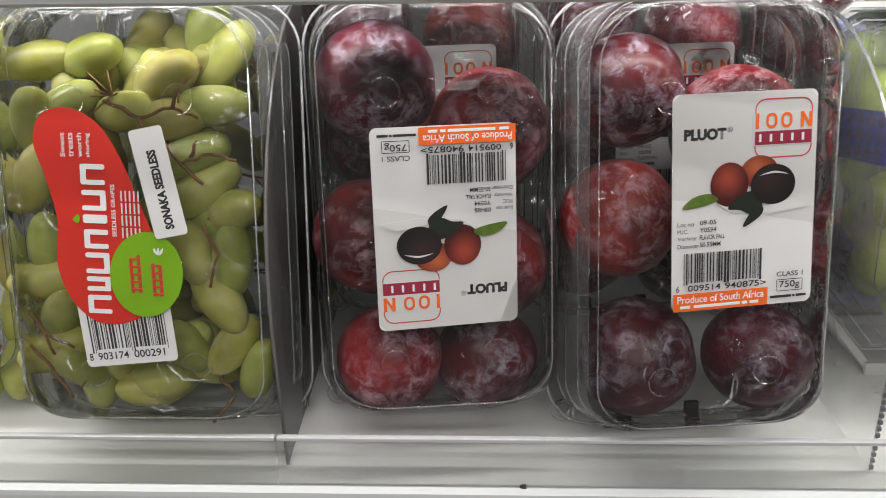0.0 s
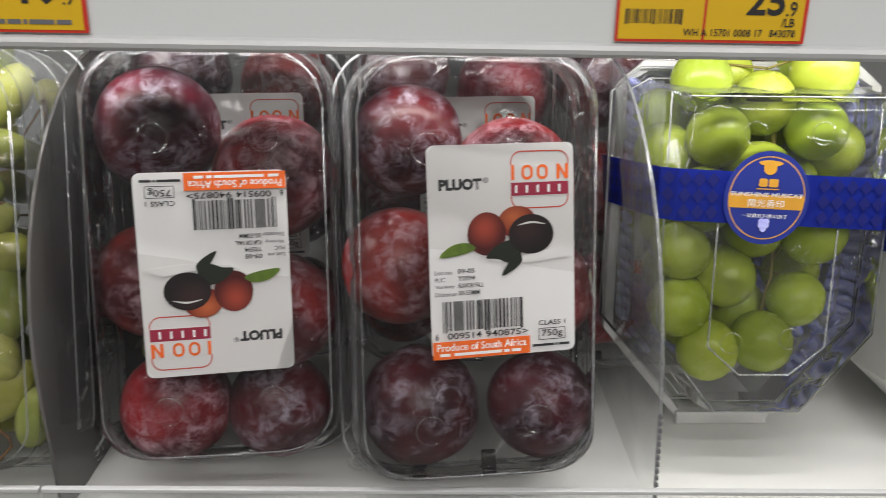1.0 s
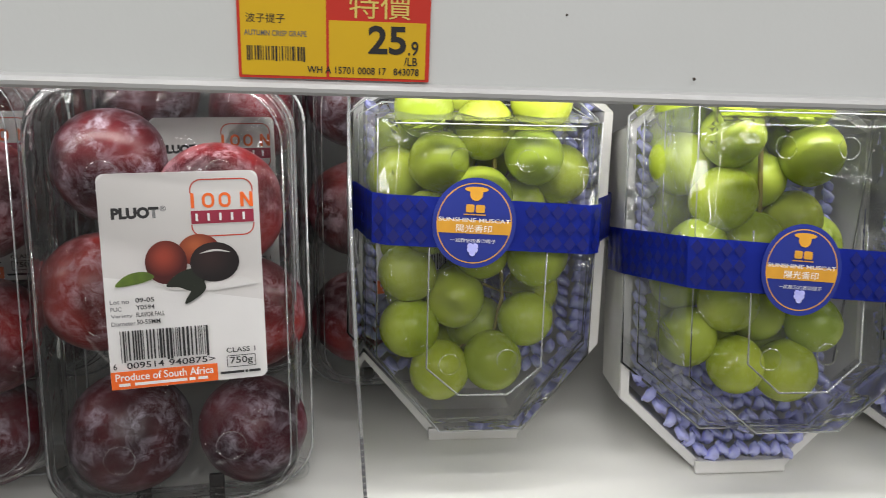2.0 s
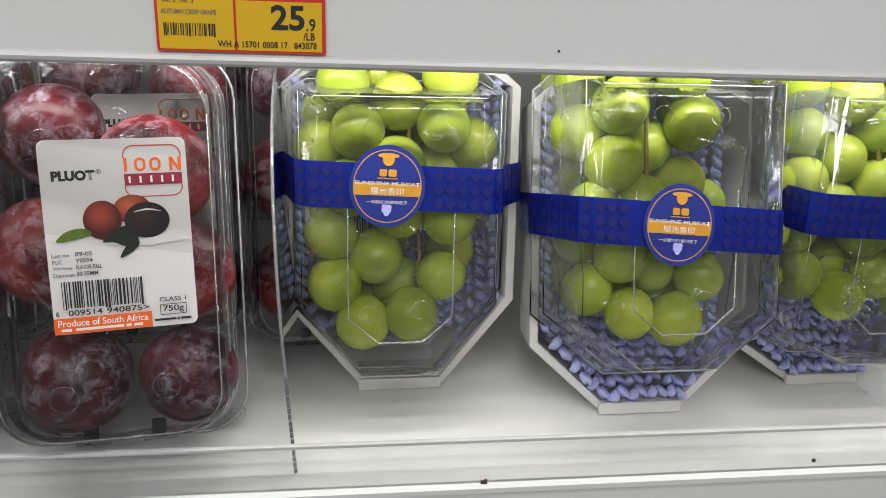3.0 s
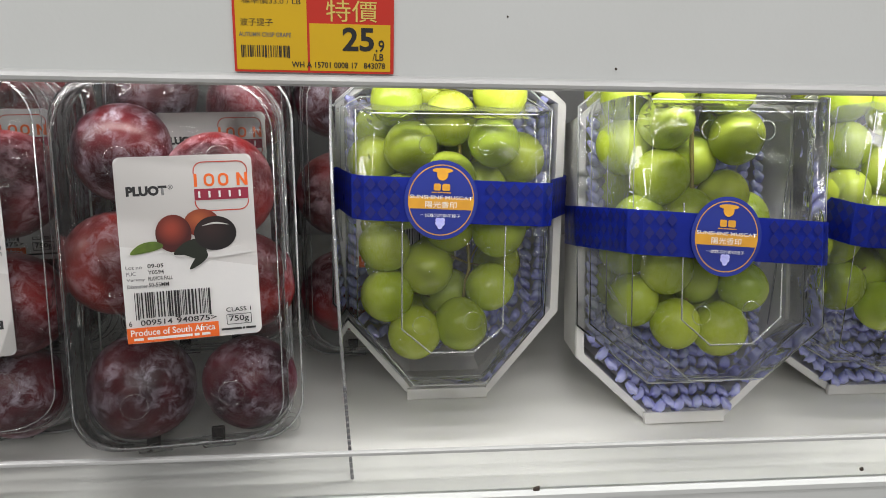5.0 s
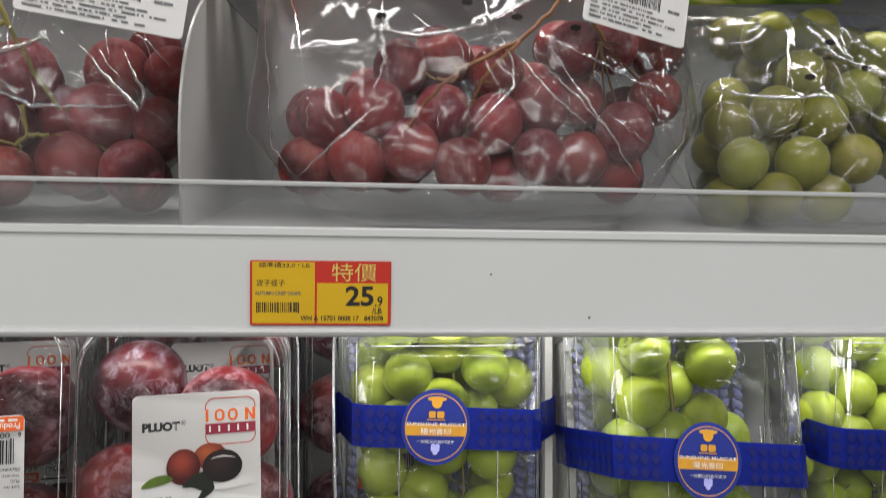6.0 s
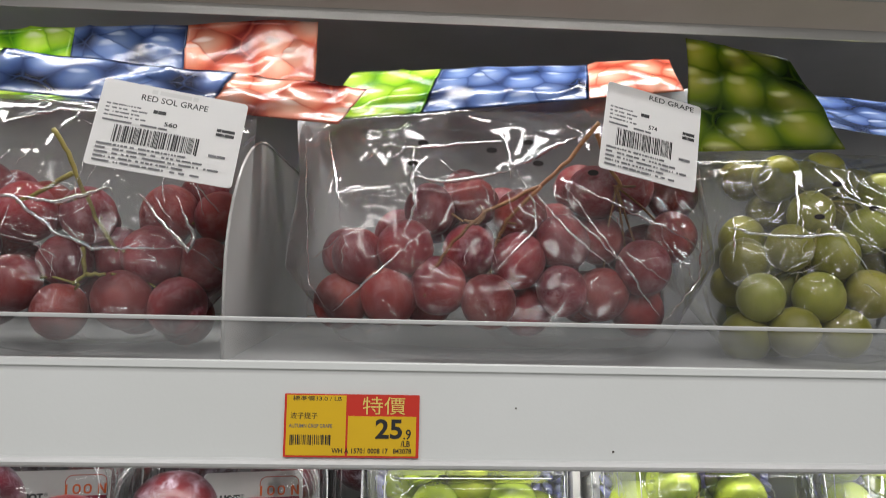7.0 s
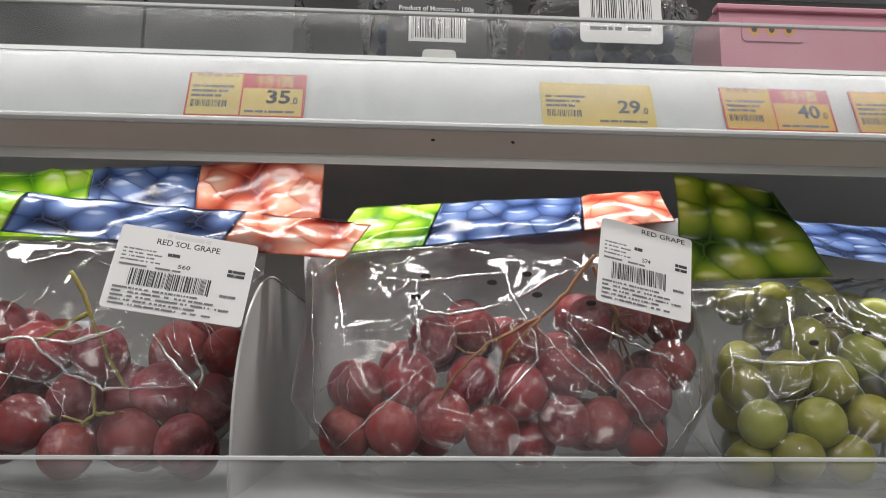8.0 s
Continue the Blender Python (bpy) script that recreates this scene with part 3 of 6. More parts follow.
def rail(bm, profile):
    """Extrude a (y, z) profile along the cabinet."""
    a = [bm.verts.new((X0, y, z)) for y, z in profile]
    b = [bm.verts.new((X1, y, z)) for y, z in profile]
    k = len(profile)
    bm.faces.new(a)
    bm.faces.new(b[::-1])
    for i in range(k):
        bm.faces.new((a[i], a[(i + 1) % k], b[(i + 1) % k], b[i]))
    bmesh.ops.recalc_face_normals(bm, faces=bm.faces)
    return bm


def shelf(name, label, y_low, z_low, y_top, z_top, fence_y, fence_z, thick, liner, strip=CLEAR_FENCE):
    s = structure(name, label, "shelf")
    box_part("shelf_floor", X0, X1, y_top + 0.004, 0.738, z_top - thick, z_top - 0.003, liner, s)
    lean = (y_top - y_low) / (z_top - z_low)
    at = lambda z, off=0.0: (y_low + lean * (z - z_low) + off, z)
    part("price_rail", rail(bmesh.new(), [at(z_low + 0.0035), at(z_top - 0.001), (y_top + 0.001, z_top), (y_top + 0.006, z_top),
                                          (y_top + 0.006, z_low + 0.0025), (y_low + 0.006, z_low + 0.0025)]), SHELF_WHITE, s, smooth=False)
    part("rail_lip", rail(bmesh.new(), [at(z_low, -0.0010), at(z_low + 0.0012, -0.0026), at(z_low + 0.0026, -0.0030), at(z_low + 0.0040, -0.0020), at(z_low + 0.0048, -0.0001),
                                        at(z_low + 0.0036, 0.0006), (y_low + 0.008, z_low + 0.002), (y_low + 0.008, z_low)]), LIP_GREY, s,
         "pale plastic lip along the rail", smooth=False)
    part("top_bead", rail(bmesh.new(), [at(z_top - 0.0025, -0.0012), at(z_top + 0.0005, -0.0012), (y_top + 0.003, z_top + 0.0008), (y_top + 0.003, z_top - 0.002)]), SHELF_WHITE, s, smooth=False)
    # clear front strip in lengths that butt
    for x0, x1 in ((X0, -0.0855), (-0.0845, 0.62), (0.621, X1)):
        bm = bmesh.new()
        corners = [(x0, y_top + 0.004, z_top + 0.001), (x1, y_top + 0.004, z_top + 0.001), (x1, fence_y, fence_z), (x0, fence_y, fence_z)]
        bm.faces.new([bm.verts.new(q) for q in corners])
        part("front_strip", bm, strip, s, "clear low plastic strip", smooth=False)
        box_part("strip_edge", x0, x1, fence_y - 0.0014, fence_y + 0.0014, fence_z - 0.0016, fence_z + 0.0004, LIP_GREY, s, 0.0004)
    return s


shelf("shelf_low", "white metal shelf with a clear front strip and price rail", 0.331, 0.912, 0.331, 0.9596, 0.340, 0.983, 0.02, FLOOR_WHITE)
shelf("shelf_middle", "white metal shelf with a clear front strip and price rail", 0.330, 1.1680, 0.333, 1.2165, 0.339, 1.2372, 0.02, LINER_GREY)
upper = shelf("shelf_high", "white metal shelf with a sloping price rail", 0.3474, 1.4070, 0.3624, 1.4534, 0.3655, 1.4825, 0.015, LINER_GREY, CLEAR_HIGH)
part("front_beam", rail(bmesh.new(), [(0.3490, 1.4068), (0.3686, 1.3982), (0.3690, 1.3990), (0.3690, 1.4360), (0.3640, 1.4360), (0.3540, 1.4105)]), BEAM, upper, "warm grey steel beam under the shelf front", smooth=False)
box_part("lamp_cover", X0, X1, 0.3695, 0.384, 1.4060, 1.4100, clear("lamp_cover_plastic", (0.8, 0.8, 0.8), 1.6, 0.03, haze=0.3), upper)
part("reflector_lip", rail(bmesh.new(), [(0.3692, 1.3926), (0.3698, 1.3924), (0.3702, 1.3986), (0.3692, 1.3986)]), REFLECTOR, upper, "polished reflector lip under the beam", smooth=False)
bm = bmesh.new()
bm.faces.new([bm.verts.new(q) for q in ((X0, 0.3470, 1.4115), (X1, 0.3470, 1.4115), (X1, 0.3595, 1.4500), (X0, 0.3595, 1.4500))])
part("rail_cover", bm, RAIL_COVER, upper, "clear plastic cover over the price rail", smooth=False)
slab("shelf_top", "white shelf above the berries", "shelf", X0, X1, 0.40, 0.738, 1.70, 1.72, SHELF_WHITE)


# ---- lower shelf: dividers ----
def divider(label, x, y0, y1, z0, z1, material, lean=0.0, thick=0.0022, turn=0.0):
    """A sheet that stands on the shelf, with a big rounded upper front corner and a folded foot."""
    d = thing("shelf_divider", label, "divider", pose(x, 0, z0, 0, lean, turn), "shelf dividers")
    h, dep = z1 - z0, y1 - y0
    side = [(0.0, 0.0), (0.0, h * 0.32)]
    for i in range(1, 13):
        a = radians(90 * i / 12)
        side.append((dep * 0.34 * (1 - math.cos(a)), h * 0.32 + h * 0.68 * math.sin(a)))
    side += [(dep, h), (dep, 0.0)]
    bm = bmesh.new()
    bm.faces.new([bm.verts.new((0, y0 + y, z)) for y, z in side])
    part("sheet", bm, material, d, smooth=False)
    part("rim", tube(bmesh.new(), [(0, y0 + y, max(z, 0.001)) for y, z in side[:-1]], thick * 0.4, 6), FOLD if material is CLEAR_DIV else material, d)
    if material is CLEAR_DIV:
        bm = bmesh.new()
        for i in range(16):
            box(bm, -0.0008, 0.0008, y0 - 0.0016, y0 - 0.0004, 0.002 + 0.0036 * i, 0.0040 + 0.0036 * i)
        tagged(part("dashed_edge", bm, INK_GREY, d, "dark dashes down the front edge", False), kind="stuff")
    return d


FLOOR_LOW, FLOOR_MID, FLOOR_HIGH = 0.9566, 1.2135, 1.4504
divider("smoky grey plastic shelf divider with a rounded corner", -0.0845, 0.352, 0.70, FLOOR_LOW, 1.155, DIV_GREY, 0)
divider("clear plastic shelf divider with a rounded corner", 0.1852, 0.352, 0.70, FLOOR_LOW, 1.150, CLEAR_DIV, -3.4)
divider("clear plastic shelf divider with a rounded corner", 0.546, 0.372, 0.70, FLOOR_LOW, 1.150, CLEAR_DIV, 0)


# ---- clamshell punnets ----
def punnet_shell(p, w, h, lid_depth, base_depth, tabs=True):
    """Clear clamshell standing on its short end: lid towards the front, tray behind, joined at a flange."""
    def ring(dw, r, y):
        rise = 0.014 * max(0.0, -y / lid_depth)
        return [(x, y, z + h / 2 + rise * max(0.0, -2 * z / h) ** 2) for x, z in rrect(w - dw, h - dw, r, 7)]
    bm = bmesh.new()
    loft(bm, [ring(0.010, 0.024, -0.0008), ring(0.0102, 0.024, -0.004), ring(0.0105, 0.023, -lid_depth * 0.30), ring(0.0125, 0.023, -lid_depth * 0.33),
              ring(0.013, 0.023, -lid_depth * 0.62), ring(0.015, 0.022, -lid_depth * 0.66), ring(0.016, 0.022, -lid_depth * 0.88)], False, False)
    part("lid_wall", bm, CLAM_WALL, p, "clear ribbed lid wall")
    bm = bmesh.new()
    loft(bm, [ring(0.016, 0.022, -lid_depth * 0.88), ring(0.020, 0.021, -lid_depth * 0.975), ring(0.028, 0.018, -lid_depth), ring(0.05, 0.016, -lid_depth * 1.002)])
    part("lid", bm, CLAM, p, "clear plastic lid")
    # thin pale tubes on the lid's steps, drawn for the bright lines there
    for dw, y, r in ((0.001, 0.0, 0.0007), (0.0100, -0.0035, 0.0004), (0.0115, -lid_depth * 0.32, 0.00045), (0.0140, -lid_depth * 0.64, 0.0004), (0.0165, -lid_depth * 0.88, 0.0003), (0.0215, -lid_depth * 0.982, 0.0004)):
        q = ring(dw, 0.024, y)
        part("moulded_edge", tube(bmesh.new(), q + [q[0]], r, 5), FOLD if r < 0.0005 else RIM, p)
    bm = bmesh.new()
    loft(bm, [ring(0.0, 0.026, 0.0006), ring(0.010, 0.024, 0.0008), ring(0.012, 0.024, 0.004), ring(0.018, 0.022, base_depth * 0.5),
              ring(0.021, 0.022, base_depth * 0.53), ring(0.028, 0.02, base_depth * 0.93), ring(0.040, 0.016, base_depth)])
    part("tray", bm, CLAM, p, "clear plastic tray")
    if tabs:
        for x in (-0.022, 0.012):
            box_part("catch", x - 0.009, x + 0.009, -0.0052, -0.0012, -0.0005, 0.0065, CLAM, p, 0.001)
            box_part("vent_slot", x - 0.0035, x + 0.0035, -0.0085, -0.0055, 0.0065, 0.0125, HOLE_DARK, p, 0.0006)
    for sx in (-1, 1):
        bm = bmesh.new()
        for r in (0.0032, 0.0055):
            torus(bm, r, 0.0006, Matrix.Translation((sx * (w / 2 - 0.008), -0.0016, 0.009)), 18, 5)
        part("corner_stud", bm, CLAM, p)
    for x, z in ((-0.021, h - 0.047), (0.024, h - 0.047), (-0.021, 0.043), (0.024, 0.046)):
        part("vent_ring", torus(bmesh.new(), 0.0062, 0.0003, Matrix.Translation((x, -lid_depth - 0.0002, z)), 24, 5), CLAM, p)
    for sx in (-1, 1):
        for z in (h - 0.045, 0.05):
            bm = bmesh.new()
            a, b = rrect(0.011, 0.0042, 0.002, 3), rrect(0.0095, 0.0028, 0.0014, 3)
            loft(bm, [[(x + sx * (w / 2 - 0.019), -lid_depth * 0.985, zz + z) for x, zz in q] for q in (a, b)], False, False)
            part("vent_mark", bm, CLAM, p)


def plum_label(parent, m):
    ob, s = label_card("fruit_label", parent, 0.0610, 0.0864, m, r=0.003, label="white printed fruit label")
    s.shape("grey_field", [s.at(0.002, 0.47), s.at(0.002, 0.035), s.at(0.05, 0.002), s.at(0.95, 0.002), s.at(0.998, 0.035), s.at(0.998, 0.62), s.at(0.7, 0.58), s.at(0.33, 0.50)][::-1], PAPER_GREY)
    s.text("PLUOT", 0.075, 0.155, 0.365, 0.208, INK, bold=0.06)
    s.text("®", 0.372, 0.152, 0.41, 0.178, INK_GREY)
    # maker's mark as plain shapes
    s.outline("mark_frame", 0.56, 0.035, 0.965, 0.305, 0.0005, BRICK_RED, 0.0045)
    s.rect("mark_gap", 0.545, 0.100, 0.98, 0.246, PAPER_GREY)
    s.rect("mark_band", 0.562, 0.182, 0.963, 0.243, MAROON)
    for i in range(4):
        u = 0.565 + i * 0.105
        if i == 0:
            s.rect("mark_bar", u, 0.10, u + 0.022, 0.17, ORANGE)
        elif i == 3:
            s.rect("mark_bar", u, 0.10, u + 0.022, 0.17, ORANGE)
            s.rect("mark_bar", u + 0.06, 0.10, u + 0.082, 0.17, ORANGE)
            s.shape("mark_bar", [s.at(u + 0.02, 0.10), s.at(u, 0.10), s.at(u + 0.06, 0.17), s.at(u + 0.08, 0.17)], ORANGE)
        else:
            u -= 0.045
            s.outline("mark_ring", u + 0.012, 0.10, u + 0.09, 0.17, 0.0011, ORANGE, 0.0023)
    for i in range(5):
        s.rect("mark_stroke", 0.59 + i * 0.075, 0.195, 0.605 + i * 0.075, 0.23, WHITE_INK)
    # picture of the fruit
    s.shape("print_shadow", [s.at(0.30, 0.50), s.at(0.55, 0.535), s.at(0.86, 0.50), s.at(0.97, 0.54), s.at(0.70, 0.56), s.at(0.4, 0.545)], ART_SHADOW)
    s.loop("printed_plum", 0.60, 0.365, 0.0080, 0.0065, ART_ROSE)
    s.loop("printed_plum", 0.39, 0.415, 0.0080, 0.0088, ART_RED)
    s.shape("printed_leaf", smooth_loop([s.at(0.07, 0.515), s.at(0.14, 0.465), s.at(0.25, 0.452), s.at(0.31, 0.48), s.at(0.22, 0.505)]), ART_LEAF)
    s.shape("printed_leaf", smooth_loop([s.at(0.38, 0.525), s.at(0.47, 0.465), s.at(0.60, 0.45), s.at(0.62, 0.52), s.at(0.54, 0.555), s.at(0.46, 0.535)]), ART_LEAF_DARK)
    s.loop("printed_plum", 0.695, 0.425, 0.0096, 0.0081, ART_DARK)
    s.shape("printed_shine", smooth_loop([s.at(0.60, 0.382), s.at(0.70, 0.364), s.at(0.80, 0.382), s.at(0.70, 0.374)]), PAPER_GREY)
    s.shape("printed_leaf", smooth_loop([s.at(0.49, 0.615), s.at(0.54, 0.55), s.at(0.60, 0.505), s.at(0.63, 0.545), s.at(0.58, 0.585)]), ART_LEAF_DARK)
    for i, (a, b, wa) in enumerate((("Lot no", "09-05", 0.30), ("PUC", "Y0594", 0.30), ("Variety", "FLAVOR FALL", 0.36), ("Diameter", "50-55MM", 0.33))):
        v = 0.575 + i * 0.034
        s.text(a, 0.03, v, 0.03 + 0.016 * len(a) + 0.02, v + 0.020, INK_GREY)
        s.text(b, 0.185, v - 0.004, wa, v + 0.018, INK)
    s.barcode(0.075, 0.722, 0.625, 0.862)
    s.text("6", 0.022, 0.872, 0.045, 0.902, INK)
    s.text("009514", 0.105, 0.872, 0.335, 0.902, INK)
    s.text("940875>", 0.365, 0.872, 0.66, 0.902, INK)
    s.text("CLASS 1", 0.735, 0.842, 0.925, 0.866, INK)
    s.outline("weight_box", 0.735, 0.880, 0.925, 0.938, 0.0003, INK, 0.0004)
    s.text("750g", 0.755, 0.888, 0.905, 0.93, INK)
    s.rect("orange_band", 0.004, 0.912, 0.672, 0.995, ORANGE)
    s.text("Produce of South Africa", 0.03, 0.921, 0.645, 0.957, WHITE_INK)
    s.bars("small_print", 0.05, 0.968, 0.62, 0.982, WHITE_INK, 6, 2)
    s.bars("small_print", 0.69, 0.956, 0.96, 0.968, INK, 3, 5)
    return ob


def plum_mesh(seed, material):
    bm = bmesh.new()
    bmesh.ops.create_uvsphere(bm, u_segments=36, v_segments=24, radius=0.029)
    for v in bm.verts:
        d = v.co.normalized()
        a = math.atan2(d.y, d.x)
        cleft = 0.035 * math.exp(-(a / 0.22) ** 2) * (1 - d.z * d.z) ** 0.5
        dimple = 0.13 * math.exp(-((1 - d.z) / 0.035)) + 0.04 * math.exp(-((1 + d.z) / 0.02))
        lump = 0.035 * noise.noise(d * 1.3 + Vector((seed, 0, 0)))
        v.co = d * 0.029 * (1 - cleft - dimple + lump)
        v.co.z *= 0.97
    me = bpy.data.meshes.new("pluot")
    for f in bm.faces:
        f.smooth = True
    bm.to_mesh(me)
    bm.free()
    me.materials.append(material)
    return me


PLUMS = {"d": [plum_mesh(k, PLUM_DARK) for k in (1, 2, 3)], "r": [plum_mesh(k, PLUM_RED) for k in (4, 5, 6)]}
SCAR = bmesh.new()
bmesh.ops.create_icosphere(SCAR, subdivisions=2, radius=0.0024)
for v in SCAR.verts:
    v.co.z *= 0.35
scar_mesh = bpy.data.meshes.new("stalk_scar")
SCAR.to_mesh(scar_mesh)
SCAR.free()
scar_mesh.materials.append(STEM_BROWN)
PLUM_LABELS = ("dark purple pluot with pale wax bloom in a clear punnet", "red pluot with pale wax bloom in a clear punnet")


def plums(places, seed, kinds="rrrrrr", sizes=(0.93,) * 6):
    rnd = random.Random(seed)
    for (x, y, z), kind, r in zip(places, kinds, sizes):
        ob = new("pluot", PLUMS[kind][rnd.randrange(3)])
        # the stalk end points away from the lid
        ob.matrix_world = pose(x, y, z, rnd.uniform(-125, -85), rnd.uniform(-30, 30), rnd.uniform(-30, 30)) @ Matrix.Diagonal((r, r, r, 1))
        tagged(ob, PLUM_LABELS[kind == "r"], "pluot", "pluots in punnets")
        piece("stalk_scar", scar_mesh, ob, "", Matrix.Translation((0, 0, 0.0252)))


def plum_punnet(m, turned, label):
    p = thing("fruit_punnet", label, "fruit punnet", m, "pluot punnets")
    punnet_shell(p, 0.119, 0.207, 0.057, 0.030)
    return p


front_left = plum_punnet(pose(-0.0150, 0.400, 0.9575, -14, 0, 6), True, "clear plastic punnet of pluots, its label upside down")
plum_label(front_left, pose(0.0026, -0.0604, 0.1030, -2, 179.5, 5.5))
front_right = plum_punnet(pose(0.0985, 0.387, 0.9575, -14, 0, 6), False, "clear plastic punnet of pluots with a white label")
plum_label(front_right, pose(0.0089, -0.0602, 0.1186, -0.5, -0.9, 5))
plums([(0.0706, 0.407, 1.1207), (0.1174, 0.400, 1.1043), (0.0675, 0.387, 1.0683), (0.1298, 0.390, 1.0565), (0.0774, 0.372, 1.0056), (0.1321, 0.371, 1.0074)],
      5, "drrrdd", (0.86, 0.98, 0.91, 0.90, 0.94, 0.84))
plums([(-0.0413, 0.411, 1.1237), (0.0102, 0.408, 1.1035), (-0.0453, 0.395, 1.0568), (0.0114, 0.394, 1.0423), (-0.0372, 0.380, 0.9991), (0.0091, 0.388, 0.9948)],
      8, "drrrrd", (0.95, 0.96, 0.92, 0.93, 0.88, 0.86))
# the row behind, all labels upright
for x, dz in ((-0.026, 0.004), (0.094, 0.004), (0.206, 0.0)):
    q = copy_thing(front_right, pose(x, 0.492, 0.9575 + dz, -10, 0, 4))
    tagged(q, "clear plastic punnet of pluots behind the front row")
    plums([(x - 0.03, 0.50, 1.135), (x + 0.028, 0.50, 1.128), (x - 0.03, 0.488, 1.075), (x + 0.03, 0.488, 1.068), (x - 0.028, 0.476, 1.012), (x + 0.03, 0.476, 1.008)], 11 + int(x * 100), "drrdrd")


# ---- grape bunches ----
def grape_mesh(name, rx, rz, material, seed=0):
    bm = bmesh.new()
    bmesh.ops.create_uvsphere(bm, u_segments=22, v_segments=16, radius=1.0)
    for v in bm.verts:
        d = v.co.normalized()
        lump = 1 + 0.035 * noise.noise(d * 1.1 + Vector((seed * 3.1, 0, 0)))
        dent = 0.06 * math.exp(-((1 - d.z) / 0.02))
        v.co = Vector((d.x * rx, d.y * rx, d.z * rz)) * (lump - dent)
    me = bpy.data.meshes.new(name)
    for f in bm.faces:
        f.smooth = True
    bm.to_mesh(me)
    bm.free()
    me.materials.append(material)
    return me


def settled(spots, gap):
    """Fruit that lie too close nudged apart, sideways a little and otherwise towards the back."""
    now = [p.copy() for p in spots]
    for _ in range(40):
        for i in range(len(now)):
            for j in range(i):
                d = now[i] - now[j]
                short = gap - d.length
                if short > 0:
                    push = (d if d.length > 1e-5 else Vector((0, 1, 0))).normalized() * short * 0.5
                    push.x, push.z = push.x * 0.35, push.z * 0.35
                    now[i] += push
                    now[j] -= push
                    back, front = (i, j) if now[i].y > now[j].y else (j, i)
                    now[back].y += short * 0.25
        for p, q in zip(now, spots):
            p.y = max(p.y, q.y)
            p.x, p.z = min(max(p.x, q.x - 0.006), q.x + 0.006), min(max(p.z, q.z - 0.006), q.z + 0.006)
    return now


def bunch(label, places, meshes, seed, stems, stem_material, group, tilt=60, behind=0.0, size=(0.93, 1.07), stem_r=0.0013, own_turn=None, layers=1, gap=0.0):
    """A bunch of grapes: each grape a part on one branching stem."""
    rnd = random.Random(seed)
    c = sum((Vector(p) for p in places), Vector()) / len(places)
    base = Vector((c.x, c.y, min(p[2] for p in places)))
    b = thing("grape_bunch", label, "grapes", Matrix.Translation(base), group)
    spots = [Vector(p) + Vector((0, 0.003, 0)) for p in places]
    for k in range(1, layers + 1):
        if behind:
            spots += [Vector(p) + Vector((rnd.uniform(-0.012, 0.012) - 0.35 * k * (p[0] - c.x) * (layers > 1), behind * k * rnd.uniform(0.85, 1.1), rnd.uniform(-0.010, 0.012))) for p in places]
    if gap:
        spots = settled(spots, gap)
    for i, p in enumerate(spots):
        k = rnd.uniform(*size)
        turn = own_turn[i] if own_turn and i < len(own_turn) else rnd.uniform(-tilt, tilt)
        m = Matrix.Translation(p - base) @ pose(0, 0, 0, rnd.uniform(-tilt, tilt) * 0.5, turn, rnd.uniform(0, 360) if not own_turn else 0)
        piece("grape", meshes[rnd.randrange(len(meshes))], b, "", m @ Matrix.Diagonal((k, k, k, 1)))
    for number, path in enumerate(stems):
        bm = bmesh.new()
        pts = [Vector(q) - base for q in path]
        fine = []
        for a, z in zip(pts, pts[1:]):
            for s in range(4):
                fine.append(a.lerp(z, s / 4) + Vector((rnd.uniform(-1, 1), rnd.uniform(-1, 1), rnd.uniform(-1, 1))) * 0.0006)
        fine.append(pts[-1])
        tube(bm, fine, stem_r, 6, 0.7)
        part("twig" if number else "stem", bm, stem_material, b)
    bm = bmesh.new()
    # short stalks from each grape to the main stem
    spine = [Vector(q) - base for path in stems for q in path]
    for p in spots[:len(places)]:
        q = p - base
        near = min(spine, key=lambda s: (s - q).length) + Vector((0, 0.008, 0))
        mid = q.lerp(near, 0.5) + Vector((0, 0.006, 0.004))
        tube(bm, [q, mid, near], stem_r * 0.5, 5)
    tagged(part("stalks", bm, stem_material, b), kind="stuff")
    return b


MUSCATS = [grape_mesh("grape", 0.0147, 0.0155, MUSCAT, k) for k in (0, 1, 2)]
SONAKAS = [grape_mesh("grape", 0.0092, 0.0182, SONAKA, k) for k in (0, 1, 2)]
REDS = [grape_mesh("grape", 0.0152, 0.0162, REDGRAPE, k) for k in (0, 1, 2)]
GREENS = [grape_mesh("grape", 0.0142, 0.0150, GREENGRAPE, k) for k in (0, 1, 2)]

